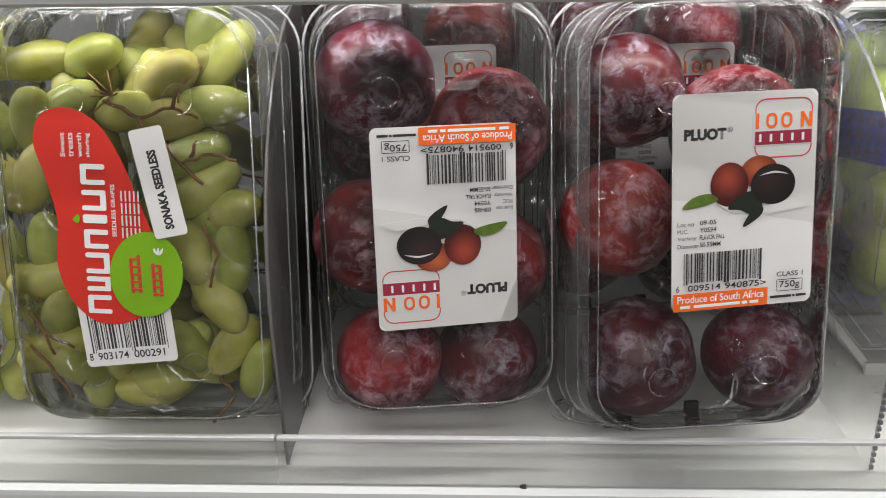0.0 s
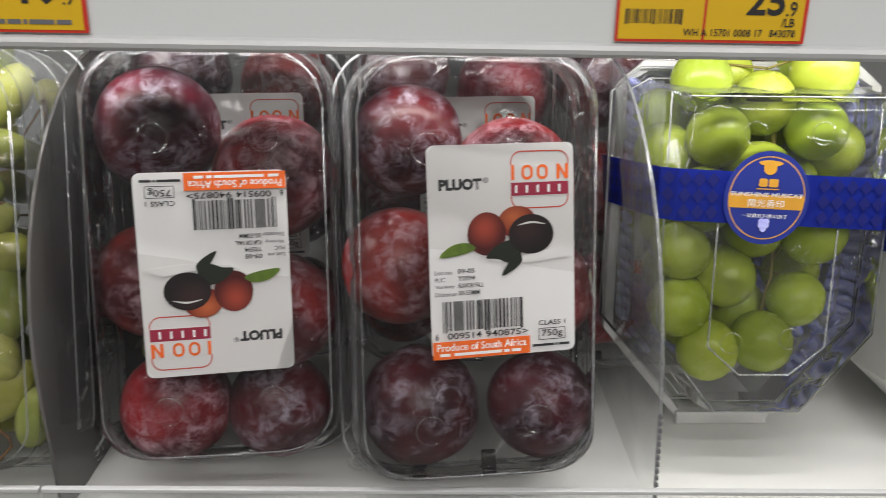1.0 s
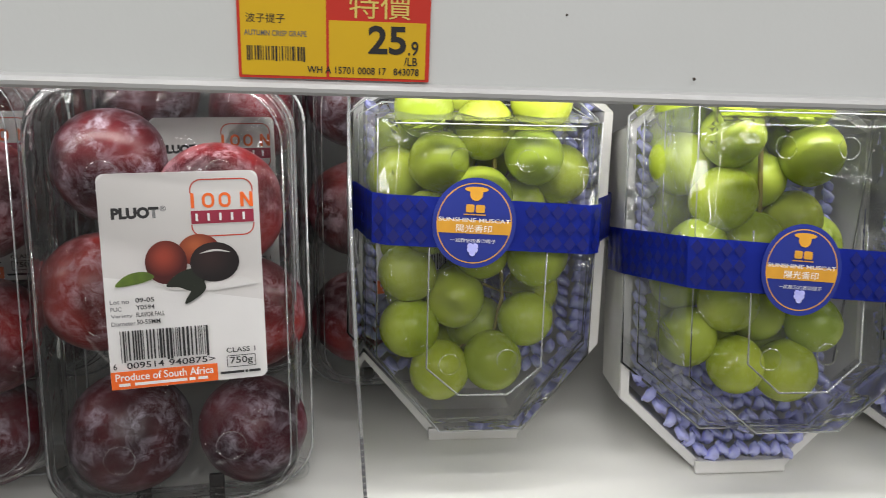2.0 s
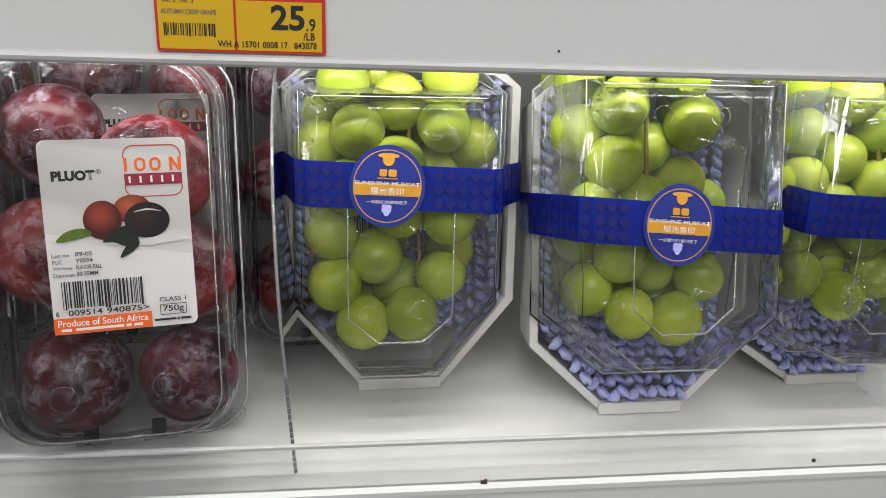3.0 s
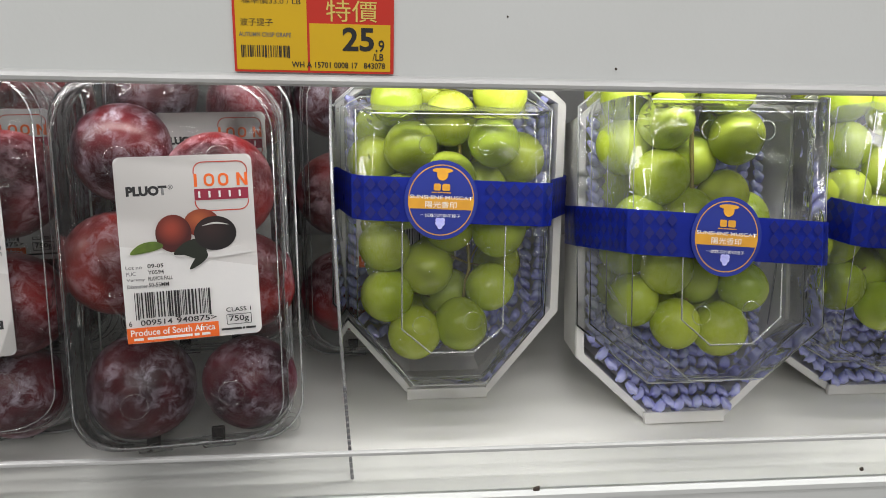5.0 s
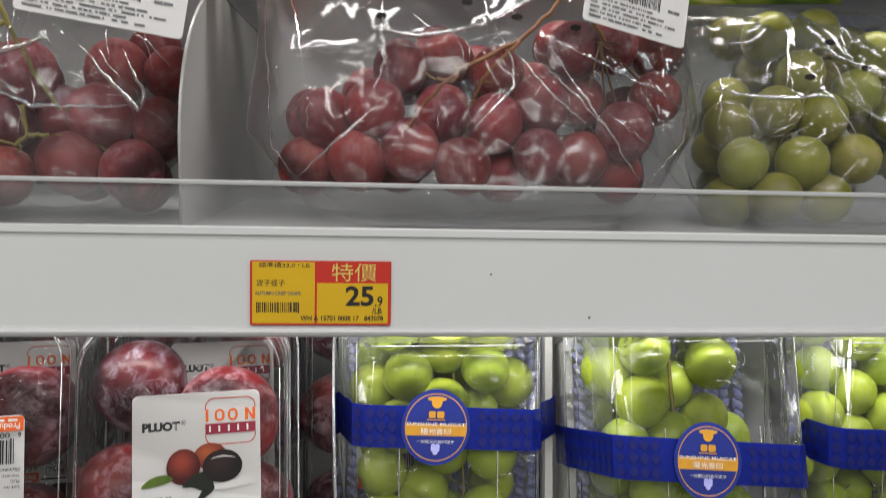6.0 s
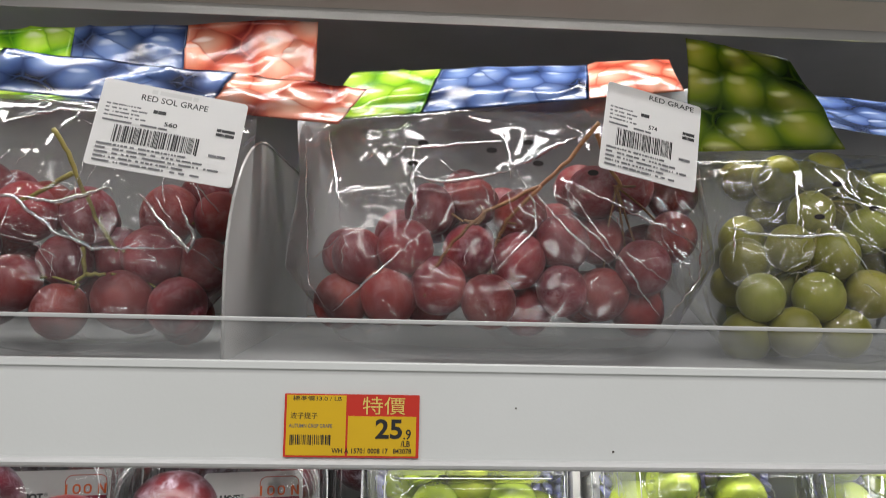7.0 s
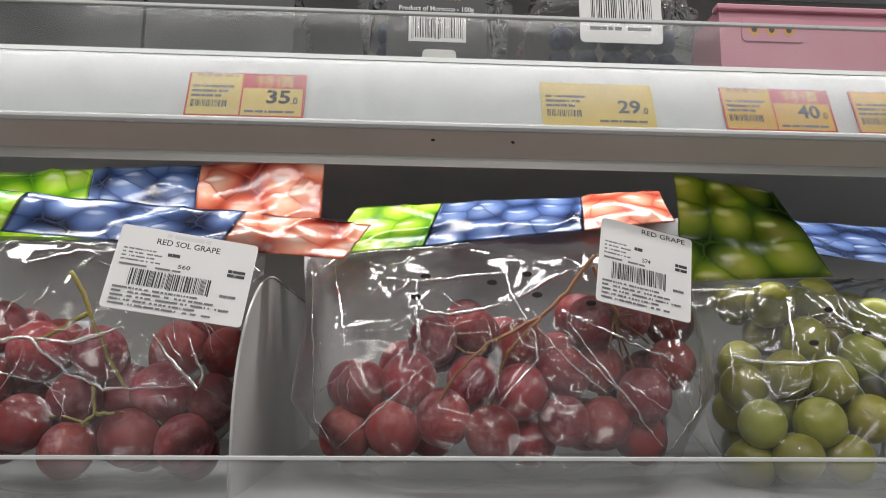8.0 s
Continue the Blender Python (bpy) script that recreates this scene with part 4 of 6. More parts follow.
# ---- punnets of long pale grapes ----
def pale_punnet(m, label, with_label=True):
    p = thing("fruit_punnet", label, "fruit punnet", m, "grape punnets")
    punnet_shell(p, 0.128, 0.207, 0.054, 0.030, False)
    if not with_label:
        ob, s = label_card("strip_label", p, 0.0135, 0.046, pose(0.036, -0.0547, 0.145, 0, 4, 0))
        s.bars("small_print", 0.35, 0.1, 0.65, 0.9, INK, 3, 4)
        return p
    # swelling red label with the maker's mark as plain shapes
    bm = bmesh.new()
    shape = smooth_loop([(-0.029, 0.043), (-0.018, 0.046), (-0.006, 0.040), (0.003, 0.026), (0.010, 0.008), (0.017, -0.012), (0.018, -0.030), (0.008, -0.042),
                         (-0.008, -0.045), (-0.020, -0.036), (-0.026, -0.020), (-0.025, 0.0), (-0.029, 0.018), (-0.033, 0.032)])
    prism(bm, shape, -0.0004, 0.0)
    red = part("red_label", bm, BLOB_RED, p, "red bean-shaped label", False, pose(-0.0050, -0.0550, 0.1105, 0, 2, 0))
    s = Sheet(red, 0.06, 0.09)
    for v0, v1, wd in ((0.86, 0.95, 0), (0.77, 0.84, 1), (0.655, 0.755, 1), (0.545, 0.635, 0), (0.475, 0.515, 1), (0.36, 0.455, 1), (0.24, 0.335, 0)):
        s.rect("mark_bar", 0.27, v0, 0.44, v0 + 0.024, WHITE_INK, 0.0008)
        s.rect("mark_bar", 0.27 if wd else 0.30, v1 - 0.022, 0.44, v1, WHITE_INK, 0.0008)
        if wd:
            s.rect("mark_bar", 0.40, v0, 0.44, v1, WHITE_INK, 0.0008)
        else:
            s.rect("mark_bar", 0.27, v0, 0.31, v1, WHITE_INK, 0.0008)
    s.shape("mark_leaf", smooth_loop([s.at(0.20, 0.50), s.at(0.235, 0.475), s.at(0.25, 0.495), s.at(0.235, 0.515)]), BADGE_GREEN)
    s.text("SEEDLESS GRAPES", 0.475, 0.33, 0.505, 0.575, WHITE_INK, turn=-90)
    for i, w in enumerate(("Sweet", "treats", "worth", "sharing")):
        s.text(w, 0.14 + i * 0.06, 0.10, 0.175 + i * 0.06, 0.21, WHITE_INK, turn=-90)
    for i in range(5):
        bm = bmesh.new()
        x0, z0 = s.at(0.545 + 0.03 * i, 0.58)
        y = s.lift()
        for k in range(4):
            za = z0 + k * 0.0052
            bm.faces.new([bm.verts.new(q) for q in ((x0, y, za), (x0 + 0.0007, y, za), (x0 + 0.0007, y, za + 0.0044), (x0, y, za + 0.0044))])
        part("small_print", bm, PAPER_GREY, red, smooth=False)
    bm = bmesh.new()
    prism(bm, ellipse(0, 0, 0.0155, 0.0185, 36, -12), -0.0004, 0.0)
    badge = part("green_badge", bm, BADGE_GREEN, p, "round green badge", False, pose(0.0065, -0.0562, 0.0875, 0, 0, 0))
    b = Sheet(badge, 0.03, 0.036)
    for i, (u, h0, h1) in enumerate(((0.27, 0.30, 0.72), (0.38, 0.26, 0.72), (0.58, 0.36, 0.76), (0.68, 0.38, 0.76))):
        b.rect("badge_stroke", u, h0, u + 0.05, h1, BRICK_RED, 0.0006)
    for i in range(5):
        b.rect("badge_stroke", 0.27, 0.30 + 0.09 * i, 0.43, 0.325 + 0.09 * i, BRICK_RED, 0.0003)
        b.rect("badge_stroke", 0.58, 0.38 + 0.085 * i, 0.73, 0.405 + 0.085 * i, BRICK_RED, 0.0003)
    for a in (-25, 0, 25):
        x, z = b.at(0.70, 0.25)
        b.shape("badge_ray", ellipse(x + 0.003 * math.sin(radians(a)), z + 0.001, 0.0005, 0.0016, 10, -a), WHITE_INK)
    ob, s = label_card("strip_label", p, 0.0140, 0.0455, pose(0.0150, -0.0575, 0.1265, 0, -10.5, 0), r=0.0016, label="white strip label")
    s.text("SONAKA SEEDLESS", 0.38, 0.20, 0.66, 0.93, INK, turn=-90, bold=0.05)
    ob, s = label_card("barcode_label", p, 0.0400, 0.0340, pose(-0.0045, -0.0546, 0.0645, 0, -5, 0), r=0.002, label="white barcode label")
    s.barcode(0.08, 0.02, 0.92, 0.78, 9, n=30)
    s.text("8", 0.035, 0.82, 0.075, 0.92, INK)
    s.text("903174", 0.13, 0.82, 0.47, 0.92, INK)
    s.text("000291", 0.53, 0.82, 0.87, 0.92, INK)
    return p


pale_punnet(pose(-0.1420, 0.388, 0.9575, -14, 0, 0), "clear punnet of long pale green grapes with a red label")
bunch("long pale green grapes with dry brown stems", [
    (-0.190, 0.390, 1.112), (-0.176, 0.392, 1.118), (-0.150, 0.391, 1.116), (-0.130, 0.396, 1.130), (-0.129, 0.389, 1.113), (-0.111, 0.392, 1.118),
    (-0.120, 0.385, 1.098), (-0.117, 0.383, 1.083), (-0.192, 0.384, 1.088), (-0.190, 0.377, 1.058), (-0.192, 0.373, 1.043), (-0.123, 0.374, 1.057), (-0.105, 0.373, 1.053),
    (-0.112, 0.368, 1.036), (-0.129, 0.364, 1.013), (-0.108, 0.367, 1.012), (-0.097, 0.365, 1.000), (-0.182, 0.366, 1.001), (-0.180, 0.376, 0.987), (-0.151, 0.368, 0.987),
    (-0.192, 0.366, 1.010), (-0.145, 0.366, 0.993), (-0.187, 0.369, 1.027), (-0.105, 0.380, 1.073), (-0.165, 0.402, 1.138), (-0.105, 0.402, 1.138), (-0.188, 0.402, 1.136)],
    SONAKAS, 4, [[(-0.135, 0.385, 1.11), (-0.122, 0.377, 1.098), (-0.108, 0.376, 1.102), (-0.098, 0.377, 1.099)], [(-0.122, 0.377, 1.098), (-0.113, 0.375, 1.089)],
                 [(-0.118, 0.377, 1.100), (-0.113, 0.376, 1.108)], [(-0.193, 0.358, 1.035), (-0.186, 0.357, 1.025), (-0.176, 0.357, 1.018)],
                 [(-0.19, 0.357, 1.03), (-0.185, 0.356, 1.015)], [(-0.12, 0.372, 1.0), (-0.11, 0.366, 0.985), (-0.12, 0.36, 0.975)],
                 [(-0.150, 0.378, 1.125), (-0.136, 0.376, 1.118), (-0.122, 0.377, 1.122), (-0.112, 0.378, 1.117)], [(-0.136, 0.376, 1.118), (-0.131, 0.374, 1.108)], [(-0.122, 0.377, 1.122), (-0.118, 0.376, 1.130)],
                 [(-0.114, 0.369, 1.072), (-0.108, 0.366, 1.060), (-0.112, 0.362, 1.046)], [(-0.195, 0.356, 1.020), (-0.184, 0.352, 1.008), (-0.178, 0.350, 0.996)]],
    STEM_BROWN, "grape bunches", own_turn=[20, 60, 75, 60, 80, 90, 75, 60, 30, 10, 80, -25, 5, -40, -15, 40, 20, -25, 5, 105, 70, 80, 30, 60, 70, 40, 80], behind=0.014, layers=2, stem_r=0.0009)
pale_punnet(pose(-0.137, 0.490, 0.9575, -10, 0, 2), "clear punnet of pale grapes behind the front row", False)
pale_punnet(pose(-0.278, 0.425, 0.9575, -12, 0, 0), "clear punnet of pale grapes with a strip label", False)
rnd = random.Random(31)
for cx, cy in ((-0.137, 0.485), (-0.278, 0.412)):
    bunch("long pale green grapes in a clear punnet", [(cx + rnd.uniform(-0.004, 0.004) + 0.024 * (i % 5 - 2), cy + 0.009 * (i // 5 - 2) + rnd.uniform(-0.004, 0.004), 0.985 + 0.026 * (i // 5) + rnd.uniform(-0.006, 0.006)) for i in range(30)],
          SONAKAS, int(cx * -100), [[(cx, cy + 0.02, 1.12), (cx - 0.01, cy + 0.015, 1.05), (cx, cy, 0.99)]], STEM_BROWN, "grape bunches", tilt=80)


# ---- card trays of muscat grapes ----
def octagon(w, h, cut_x, cut_z, inset=0.0):
    """Tray outline, wide above and cut in to a short flat foot; (x, z)."""
    i = inset
    k = i * 0.55
    return [(cut_x / 2 - k * 0.4, i), (w / 2 - i, cut_z + k * 0.6), (w / 2 - i, h - 0.012), (w / 2 - 0.014 - k, h - i), (-w / 2 + 0.014 + k, h - i), (-w / 2 + i, h - 0.012),
            (-w / 2 + i, cut_z + k * 0.6), (-cut_x / 2 + k * 0.4, i)]


def foam_net(parent, w, h, cut_x, cut_z, seed, start=0.0, stop=1.0):
    """Padded foam netting that lines the tray: plump slanting stitches in columns, turned by turns."""
    rnd, bm = random.Random(seed), bmesh.new()
    x = -w / 2 + 0.0035
    col = 0
    while x < w / 2 * stop - 0.003:
        edge = abs(x) / (w / 2)
        low = 0.0085 if abs(x) < cut_x / 2 else 0.0085 + (cut_z + 0.004) * (abs(x) - cut_x / 2) / (w / 2 - cut_x / 2)
        z = max(low, start * (0.75 + 0.5 * edge)) + rnd.uniform(0, 0.003)
        while z < h - 0.010:
            rim = max(0.0, (edge - 0.62) / 0.38)
            foot = max(0.0, 1 - (z - low) / 0.024)
            y = 0.020 - 0.025 * max(rim, foot * 0.95) ** 1.1 + rnd.uniform(-0.0012, 0.0012)
            lean = (1 if col % 2 else -1) * rnd.uniform(0.0010, 0.0024)
            r = rnd.uniform(0.0028, 0.0038)
            top = Vector((x + lean, y + 0.0008, z + 0.0040))
            end = Vector((x - lean, y + 0.0008, z - 0.0032))
            mid = Vector((x, y - 0.0018, z + 0.0006))
            rings = []
            for p, k in ((end, 0.45), (end.lerp(mid, 0.35), 0.88), (mid, 1.0), (mid.lerp(top, 0.65), 0.88), (top, 0.45)):
                rings.append([p + Vector((r * k * math.cos(t), r * k * math.sin(t), r * 0.3 * math.sin(t * 2))) for t in (2 * math.pi * q / 6 for q in range(6))])
            loft(bm, rings, True, True)
            z += rnd.uniform(0.0060, 0.0078)
        x += 0.0061
        col += 1
    ob = part("foam_net", bm, NET_BLUE, parent, "braided blue foam netting")
    return tagged(ob, kind="stuff")


def muscat_box(m, label, lid_shift, sticker, strap_tilt, lid_w=0.126, lid_h=0.172, net_seed=1, net_start=0.0, net_end=1.0, cut_z=0.052):
    w, h, cut_x = 0.139, 0.196, 0.050
    b = thing("grape_tray", label, "grape tray", m, "muscat grape trays")
    # card tray: outer wall, turned edge, inner wall, floor
    bm = bmesh.new()
    rings = []
    for inset, y in ((0.006, 0.045), (0.0, 0.0), (0.0005, -0.0016), (0.0052, -0.0012), (0.0062, 0.002), (0.012, 0.040)):
        rings.append([(x, y, z) for x, z in octagon(w, h, cut_x, cut_z, inset)])
    loft(bm, rings, True, True)
    bmesh.ops.recalc_face_normals(bm, faces=bm.faces)
    part("tray", bm, CARD_WHITE, b, "white card tray with turned edges", False)
    box_part("bottom_flap", -0.027, 0.024, -0.0052, -0.0020, -0.0008, 0.0062, CARD_WHITE, b, 0.0006)
    foam_net(b, w - 0.012, h, cut_x, cut_z, net_seed, net_start, net_end)
    # clear domed lid
    lx, lz = lid_shift
    D = 0.058
    steps = ((0.0, -0.003), (0.003, -0.0035), (0.004, -0.010), (0.0065, -0.011), (0.0095, -D * 0.62), (0.0125, -D * 0.90), (0.016, -D * 0.985), (0.021, -D))
    for name, span, material, note in (("lid_wall", steps[:6], LID_WALL, "hazy clear lid wall"), ("lid", steps[5:], LID, "clear domed plastic lid")):
        bm = bmesh.new()
        loft(bm, [[(x + lx, y, z + lz + 0.010) for x, z in octagon(lid_w + 0.006, lid_h + 0.006, cut_x * 0.95, cut_z * 0.9, inset)] for inset, y in span], False, name == "lid")
        bmesh.ops.bevel(bm, geom=[e for e in bm.edges if len(e.link_faces) == 2 and e.calc_face_angle(0) > 0.35], offset=0.0022, segments=3, affect="EDGES", profile=0.5)
        part(name, bm, material, b, note)
    # pale tubes round the lid's steps imitate reflected light along them
    for inset, y, r in ((0.0, -0.003, 0.0008), (0.0055, -0.0108, 0.0005), (0.0090, -D * 0.50, 0.0003), (0.014, -D * 0.955, 0.0004)):
        q = [(x + lx, y, z + lz + 0.010) for x, z in octagon(lid_w + 0.006, lid_h + 0.006, cut_x * 0.95, cut_z * 0.9, inset)]
        part("moulded_edge", tube(bmesh.new(), q + [q[0]], r, 5), RIM, b)
    # raised channel on the lid and vent rings
    bm = bmesh.new()
    path = [(lx - 0.028, -D - 0.0004, lz + 0.12), (lx - 0.028, -D - 0.0004, lz + 0.058), (lx - 0.012, -D - 0.0004, lz + 0.044), (lx + 0.012, -D - 0.0004, lz + 0.044),
            (lx + 0.028, -D - 0.0004, lz + 0.058), (lx + 0.028, -D - 0.0004, lz + 0.12)]
    tube(bm, path, 0.0005, 6)
    part("lid_rib", bm, FOLD, b)
    for x, z in ((-0.017, 0.060), (0.011, 0.062), (-0.014, 0.158), (0.017, 0.158)):
        part("vent_ring", torus(bmesh.new(), 0.0051, 0.00026, Matrix.Translation((lx + x, -D - 0.0004, lz + z)), 20, 5), LID, b)
    # blue paper strap round lid and tray
    sx, sz = sticker
    bm = bmesh.new()
    prof = [(-w / 2 - 0.0012, 0.02), (-w / 2 - 0.0012, -0.003), (-lid_w / 2 + lx + 0.0045, -D * 0.60), (-lid_w / 2 + lx + 0.0085, -D * 0.93), (-lid_w / 2 + lx + 0.015, -D - 0.0012),
            (lid_w / 2 + lx - 0.015, -D - 0.0012), (lid_w / 2 + lx - 0.0085, -D * 0.93), (lid_w / 2 + lx - 0.0045, -D * 0.60), (w / 2 + 0.0012, -0.003), (w / 2 + 0.0012, 0.02)]
    tilt = math.tan(radians(strap_tilt))
    half = 0.0118
    lo, hi = [], []
    for x, y in prof:
        z = sz + tilt * (x - sx)
        lo.append(bm.verts.new((x, y, z - half)))
        hi.append(bm.verts.new((x, y, z + half)))
    for i in range(len(prof) - 1):
        bm.faces.new((lo[i], lo[i + 1], hi[i + 1], hi[i]))
    bmesh.ops.solidify(bm, geom=list(bm.faces), thickness=0.0003)
    strap = part("strap", bm, STRAP_BLUE, b, "royal blue paper strap with diamonds", False)
    # diamonds printed on the strap
    bm = bmesh.new()
    for i in range(len(prof) - 1):
        (xa, ya), (xb, yb) = prof[i], prof[i + 1]
        length = math.hypot(xb - xa, yb - ya)
        nx, ny = (yb - ya) / length, -(xb - xa) / length
        if ny > 0:
            nx, ny = -nx, -ny
        cols = max(1, int(length / 0.0062))
        if abs(yb + D) < 0.004 and abs(ya + D) < 0.004:
            cols = int(length / 0.0062)
        for c in range(cols):
            t = (c + 0.5) / cols
            x, y = xa + (xb - xa) * t, ya + (yb - ya) * t
            if abs(x - sx) < 0.024 and abs(ya + D) < 0.004 and abs(yb + D) < 0.004:
                continue
            dx, dy = (xb - xa) / length * 0.0029, (yb - ya) / length * 0.0029
            for k in range(3):
                z = sz + tilt * (x - sx) + (k - 1) * 0.0074
                o = (x + nx * 0.0005, y + ny * 0.0005)
                bm.faces.new([bm.verts.new(q) for q in ((o[0] - dx, o[1] - dy, z), (o[0], o[1], z - 0.0035), (o[0] + dx, o[1] + dy, z), (o[0], o[1], z + 0.0035))])
    tagged(part("diamond", bm, STRAP_DARK, strap, smooth=False), kind="stuff")
    # round sticker
    bm = bmesh.new()
    prism(bm, ellipse(0, 0, 0.0196, 0.0212, 48), -0.0005, 0.0)
    st = part("sticker", bm, STICKER_BLUE, b, "round blue and gold sticker", False, pose(sx, -D - 0.0020, sz + 0.0005, 0, -strap_tilt, 0))
    s = Sheet(st, 0.038, 0.041, -0.0005)
    bm = bmesh.new()
    a, c = ellipse(0, 0, 0.0176, 0.0189, 48), ellipse(0, 0, 0.0171, 0.0184, 48)
    y = s.lift()
    loft(bm, [[(x, y, z) for x, z in a], [(x, y, z) for x, z in c]], False, False)
    part("gold_ring", bm, GOLD, st, smooth=False)
    band = [(x, z) for x, z in ellipse(0, 0, 0.0172, 0.0185, 72) if -0.0055 < z < 0.0030]
    right = sorted([p for p in band if p[0] > 0], key=lambda p: p[1])
    left = sorted([p for p in band if p[0] < 0], key=lambda p: -p[1])
    s.shape("gold_band", right + left, GOLD)
    s.text("SUNSHINE MUSCAT", 0.06, 0.44, 0.94, 0.485, PAPER)
    s.text("陽光香印", 0.28, 0.515, 0.72, 0.60, WHITE_INK)
    s.text("一試難忘的香印提子", 0.22, 0.675, 0.78, 0.72, PAPER)
    # maker's mark as plain shapes
    s.loop("mark_disc", 0.5, 0.165, 0.0030, 0.0032, GOLD)
    s.shape("mark_arc", ellipse(0.0, 0.0158, 0.0055, 0.0013, 20), GOLD)
    s.rect("mark_block", 0.385, 0.285, 0.485, 0.375, GOLD, 0.0008)
    s.rect("mark_block", 0.505, 0.285, 0.615, 0.375, GOLD, 0.0008)
    s.bars("small_print", 0.36, 0.392, 0.64, 0.405, GOLD, 3, 3)
    for u, v in ((0.47, 0.80), (0.53, 0.80), (0.50, 0.84), (0.47, 0.76), (0.53, 0.76)):
        s.loop("grape_print", u, v, 0.0014, 0.0014, NET_BLUE)
    return b


muscat_box(pose(0.2455, 0.434, 0.9572, -10, 0, 1), "white card tray of muscat grapes, clear lid, blue strap", (-0.006, 0.004), (-0.0135, 0.1325), -2.5, net_seed=1, net_start=0.036, cut_z=0.054)
muscat_box(pose(0.3880, 0.399, 0.9572, -17, 0, 1), "white card tray of muscat grapes, its lid sitting askew", (-0.001, 0.014), (-0.006, 0.1155), -4.0, 0.131, net_seed=2, net_end=0.92, cut_z=0.041)
misted = muscat_box(pose(0.5235, 0.427, 0.9572, -6.5, 0, 0), "white card tray of muscat grapes, misted clear lid", (-0.004, 0.012), (0.0025, 0.1225), -3.0, 0.134, net_seed=3, net_end=0.95, cut_z=0.030)
# droplets of condensation under the misted lid
rnd, bm = random.Random(61), bmesh.new()
for cx, cz, spread_x, spread_z, count in ((-0.020, 0.172, 0.010, 0.022, 110), (-0.030, 0.075, 0.010, 0.026, 110), (0.02, 0.15, 0.016, 0.03, 60)):
    for i in range(count):
        x, z, r = cx + rnd.gauss(0, spread_x / 2), cz + rnd.gauss(0, spread_z / 2), rnd.uniform(0.0003, 0.0009)
        bmesh.ops.create_icosphere(bm, subdivisions=1, radius=r, matrix=Matrix.Translation((x, -0.0586, min(z, 0.182))) @ Matrix.Diagonal((1, 0.5, 1, 1)))
tagged(part("droplets", bm, DROPLET, misted, "fine water droplets"), kind="stuff")
M1 = [(0.215, 0.421, 1.138), (0.237, 0.420, 1.132), (0.268, 0.422, 1.143), (0.266, 0.419, 1.127), (0.203, 0.418, 1.112), (0.217, 0.417, 1.116), (0.276, 0.418, 1.109), (0.258, 0.416, 1.100),
      (0.213, 0.412, 1.091), (0.238, 0.409, 1.074), (0.206, 0.408, 1.063), (0.224, 0.406, 1.054), (0.269, 0.410, 1.077), (0.262, 0.404, 1.037), (0.209, 0.405, 1.041), (0.246, 0.401, 1.024),
      (0.225, 0.400, 1.017), (0.240, 0.416, 1.104)]
M2 = [(0.353, 0.401, 1.142), (0.364, 0.403, 1.156), (0.388, 0.403, 1.152), (0.369, 0.400, 1.132), (0.391, 0.400, 1.132), (0.351, 0.397, 1.115), (0.345, 0.400, 1.121), (0.375, 0.396, 1.109),
      (0.391, 0.396, 1.098), (0.368, 0.394, 1.092), (0.350, 0.390, 1.063), (0.360, 0.386, 1.057), (0.382, 0.386, 1.047), (0.351, 0.385, 1.038), (0.367, 0.381, 1.029), (0.397, 0.381, 1.026),
      (0.406, 0.386, 1.046), (0.346, 0.402, 1.143), (0.350, 0.392, 1.085), (0.406, 0.392, 1.076)]
M3 = [(0.473, 0.408, 1.147), (0.493, 0.408, 1.145), (0.474, 0.404, 1.124), (0.512, 0.406, 1.131), (0.490, 0.402, 1.112), (0.474, 0.400, 1.099), (0.516, 0.400, 1.098), (0.474, 0.396, 1.073),
      (0.492, 0.396, 1.078), (0.472, 0.391, 1.045), (0.501, 0.388, 1.033), (0.526, 0.391, 1.048), (0.512, 0.394, 1.067), (0.540, 0.402, 1.12), (0.545, 0.398, 1.09), (0.55, 0.392, 1.06),
      (0.53, 0.405, 1.15), (0.545, 0.388, 1.03)]
for places, cx, cy, sd, back in ((M1, 0.243, 0.425, 2, 0.005), (M2, 0.37, 0.405, 3, 0.008), (M3, 0.51, 0.41, 6, 0.010)):
    bunch("plump bright green muscat grapes on a green stem", [(x, y + back, z) for x, y, z in places], MUSCATS, sd,
          [[(cx, cy + 0.01, 1.15), (cx + 0.004, cy, 1.10), (cx + 0.010, cy - 0.004, 1.05), (cx + 0.004, cy - 0.008, 1.02)]], STEM_GREEN, "grape bunches", tilt=50, behind=0.021, gap=0.0275)


# ---- middle shelf: film bags of grapes ----
FILM_AT = {}


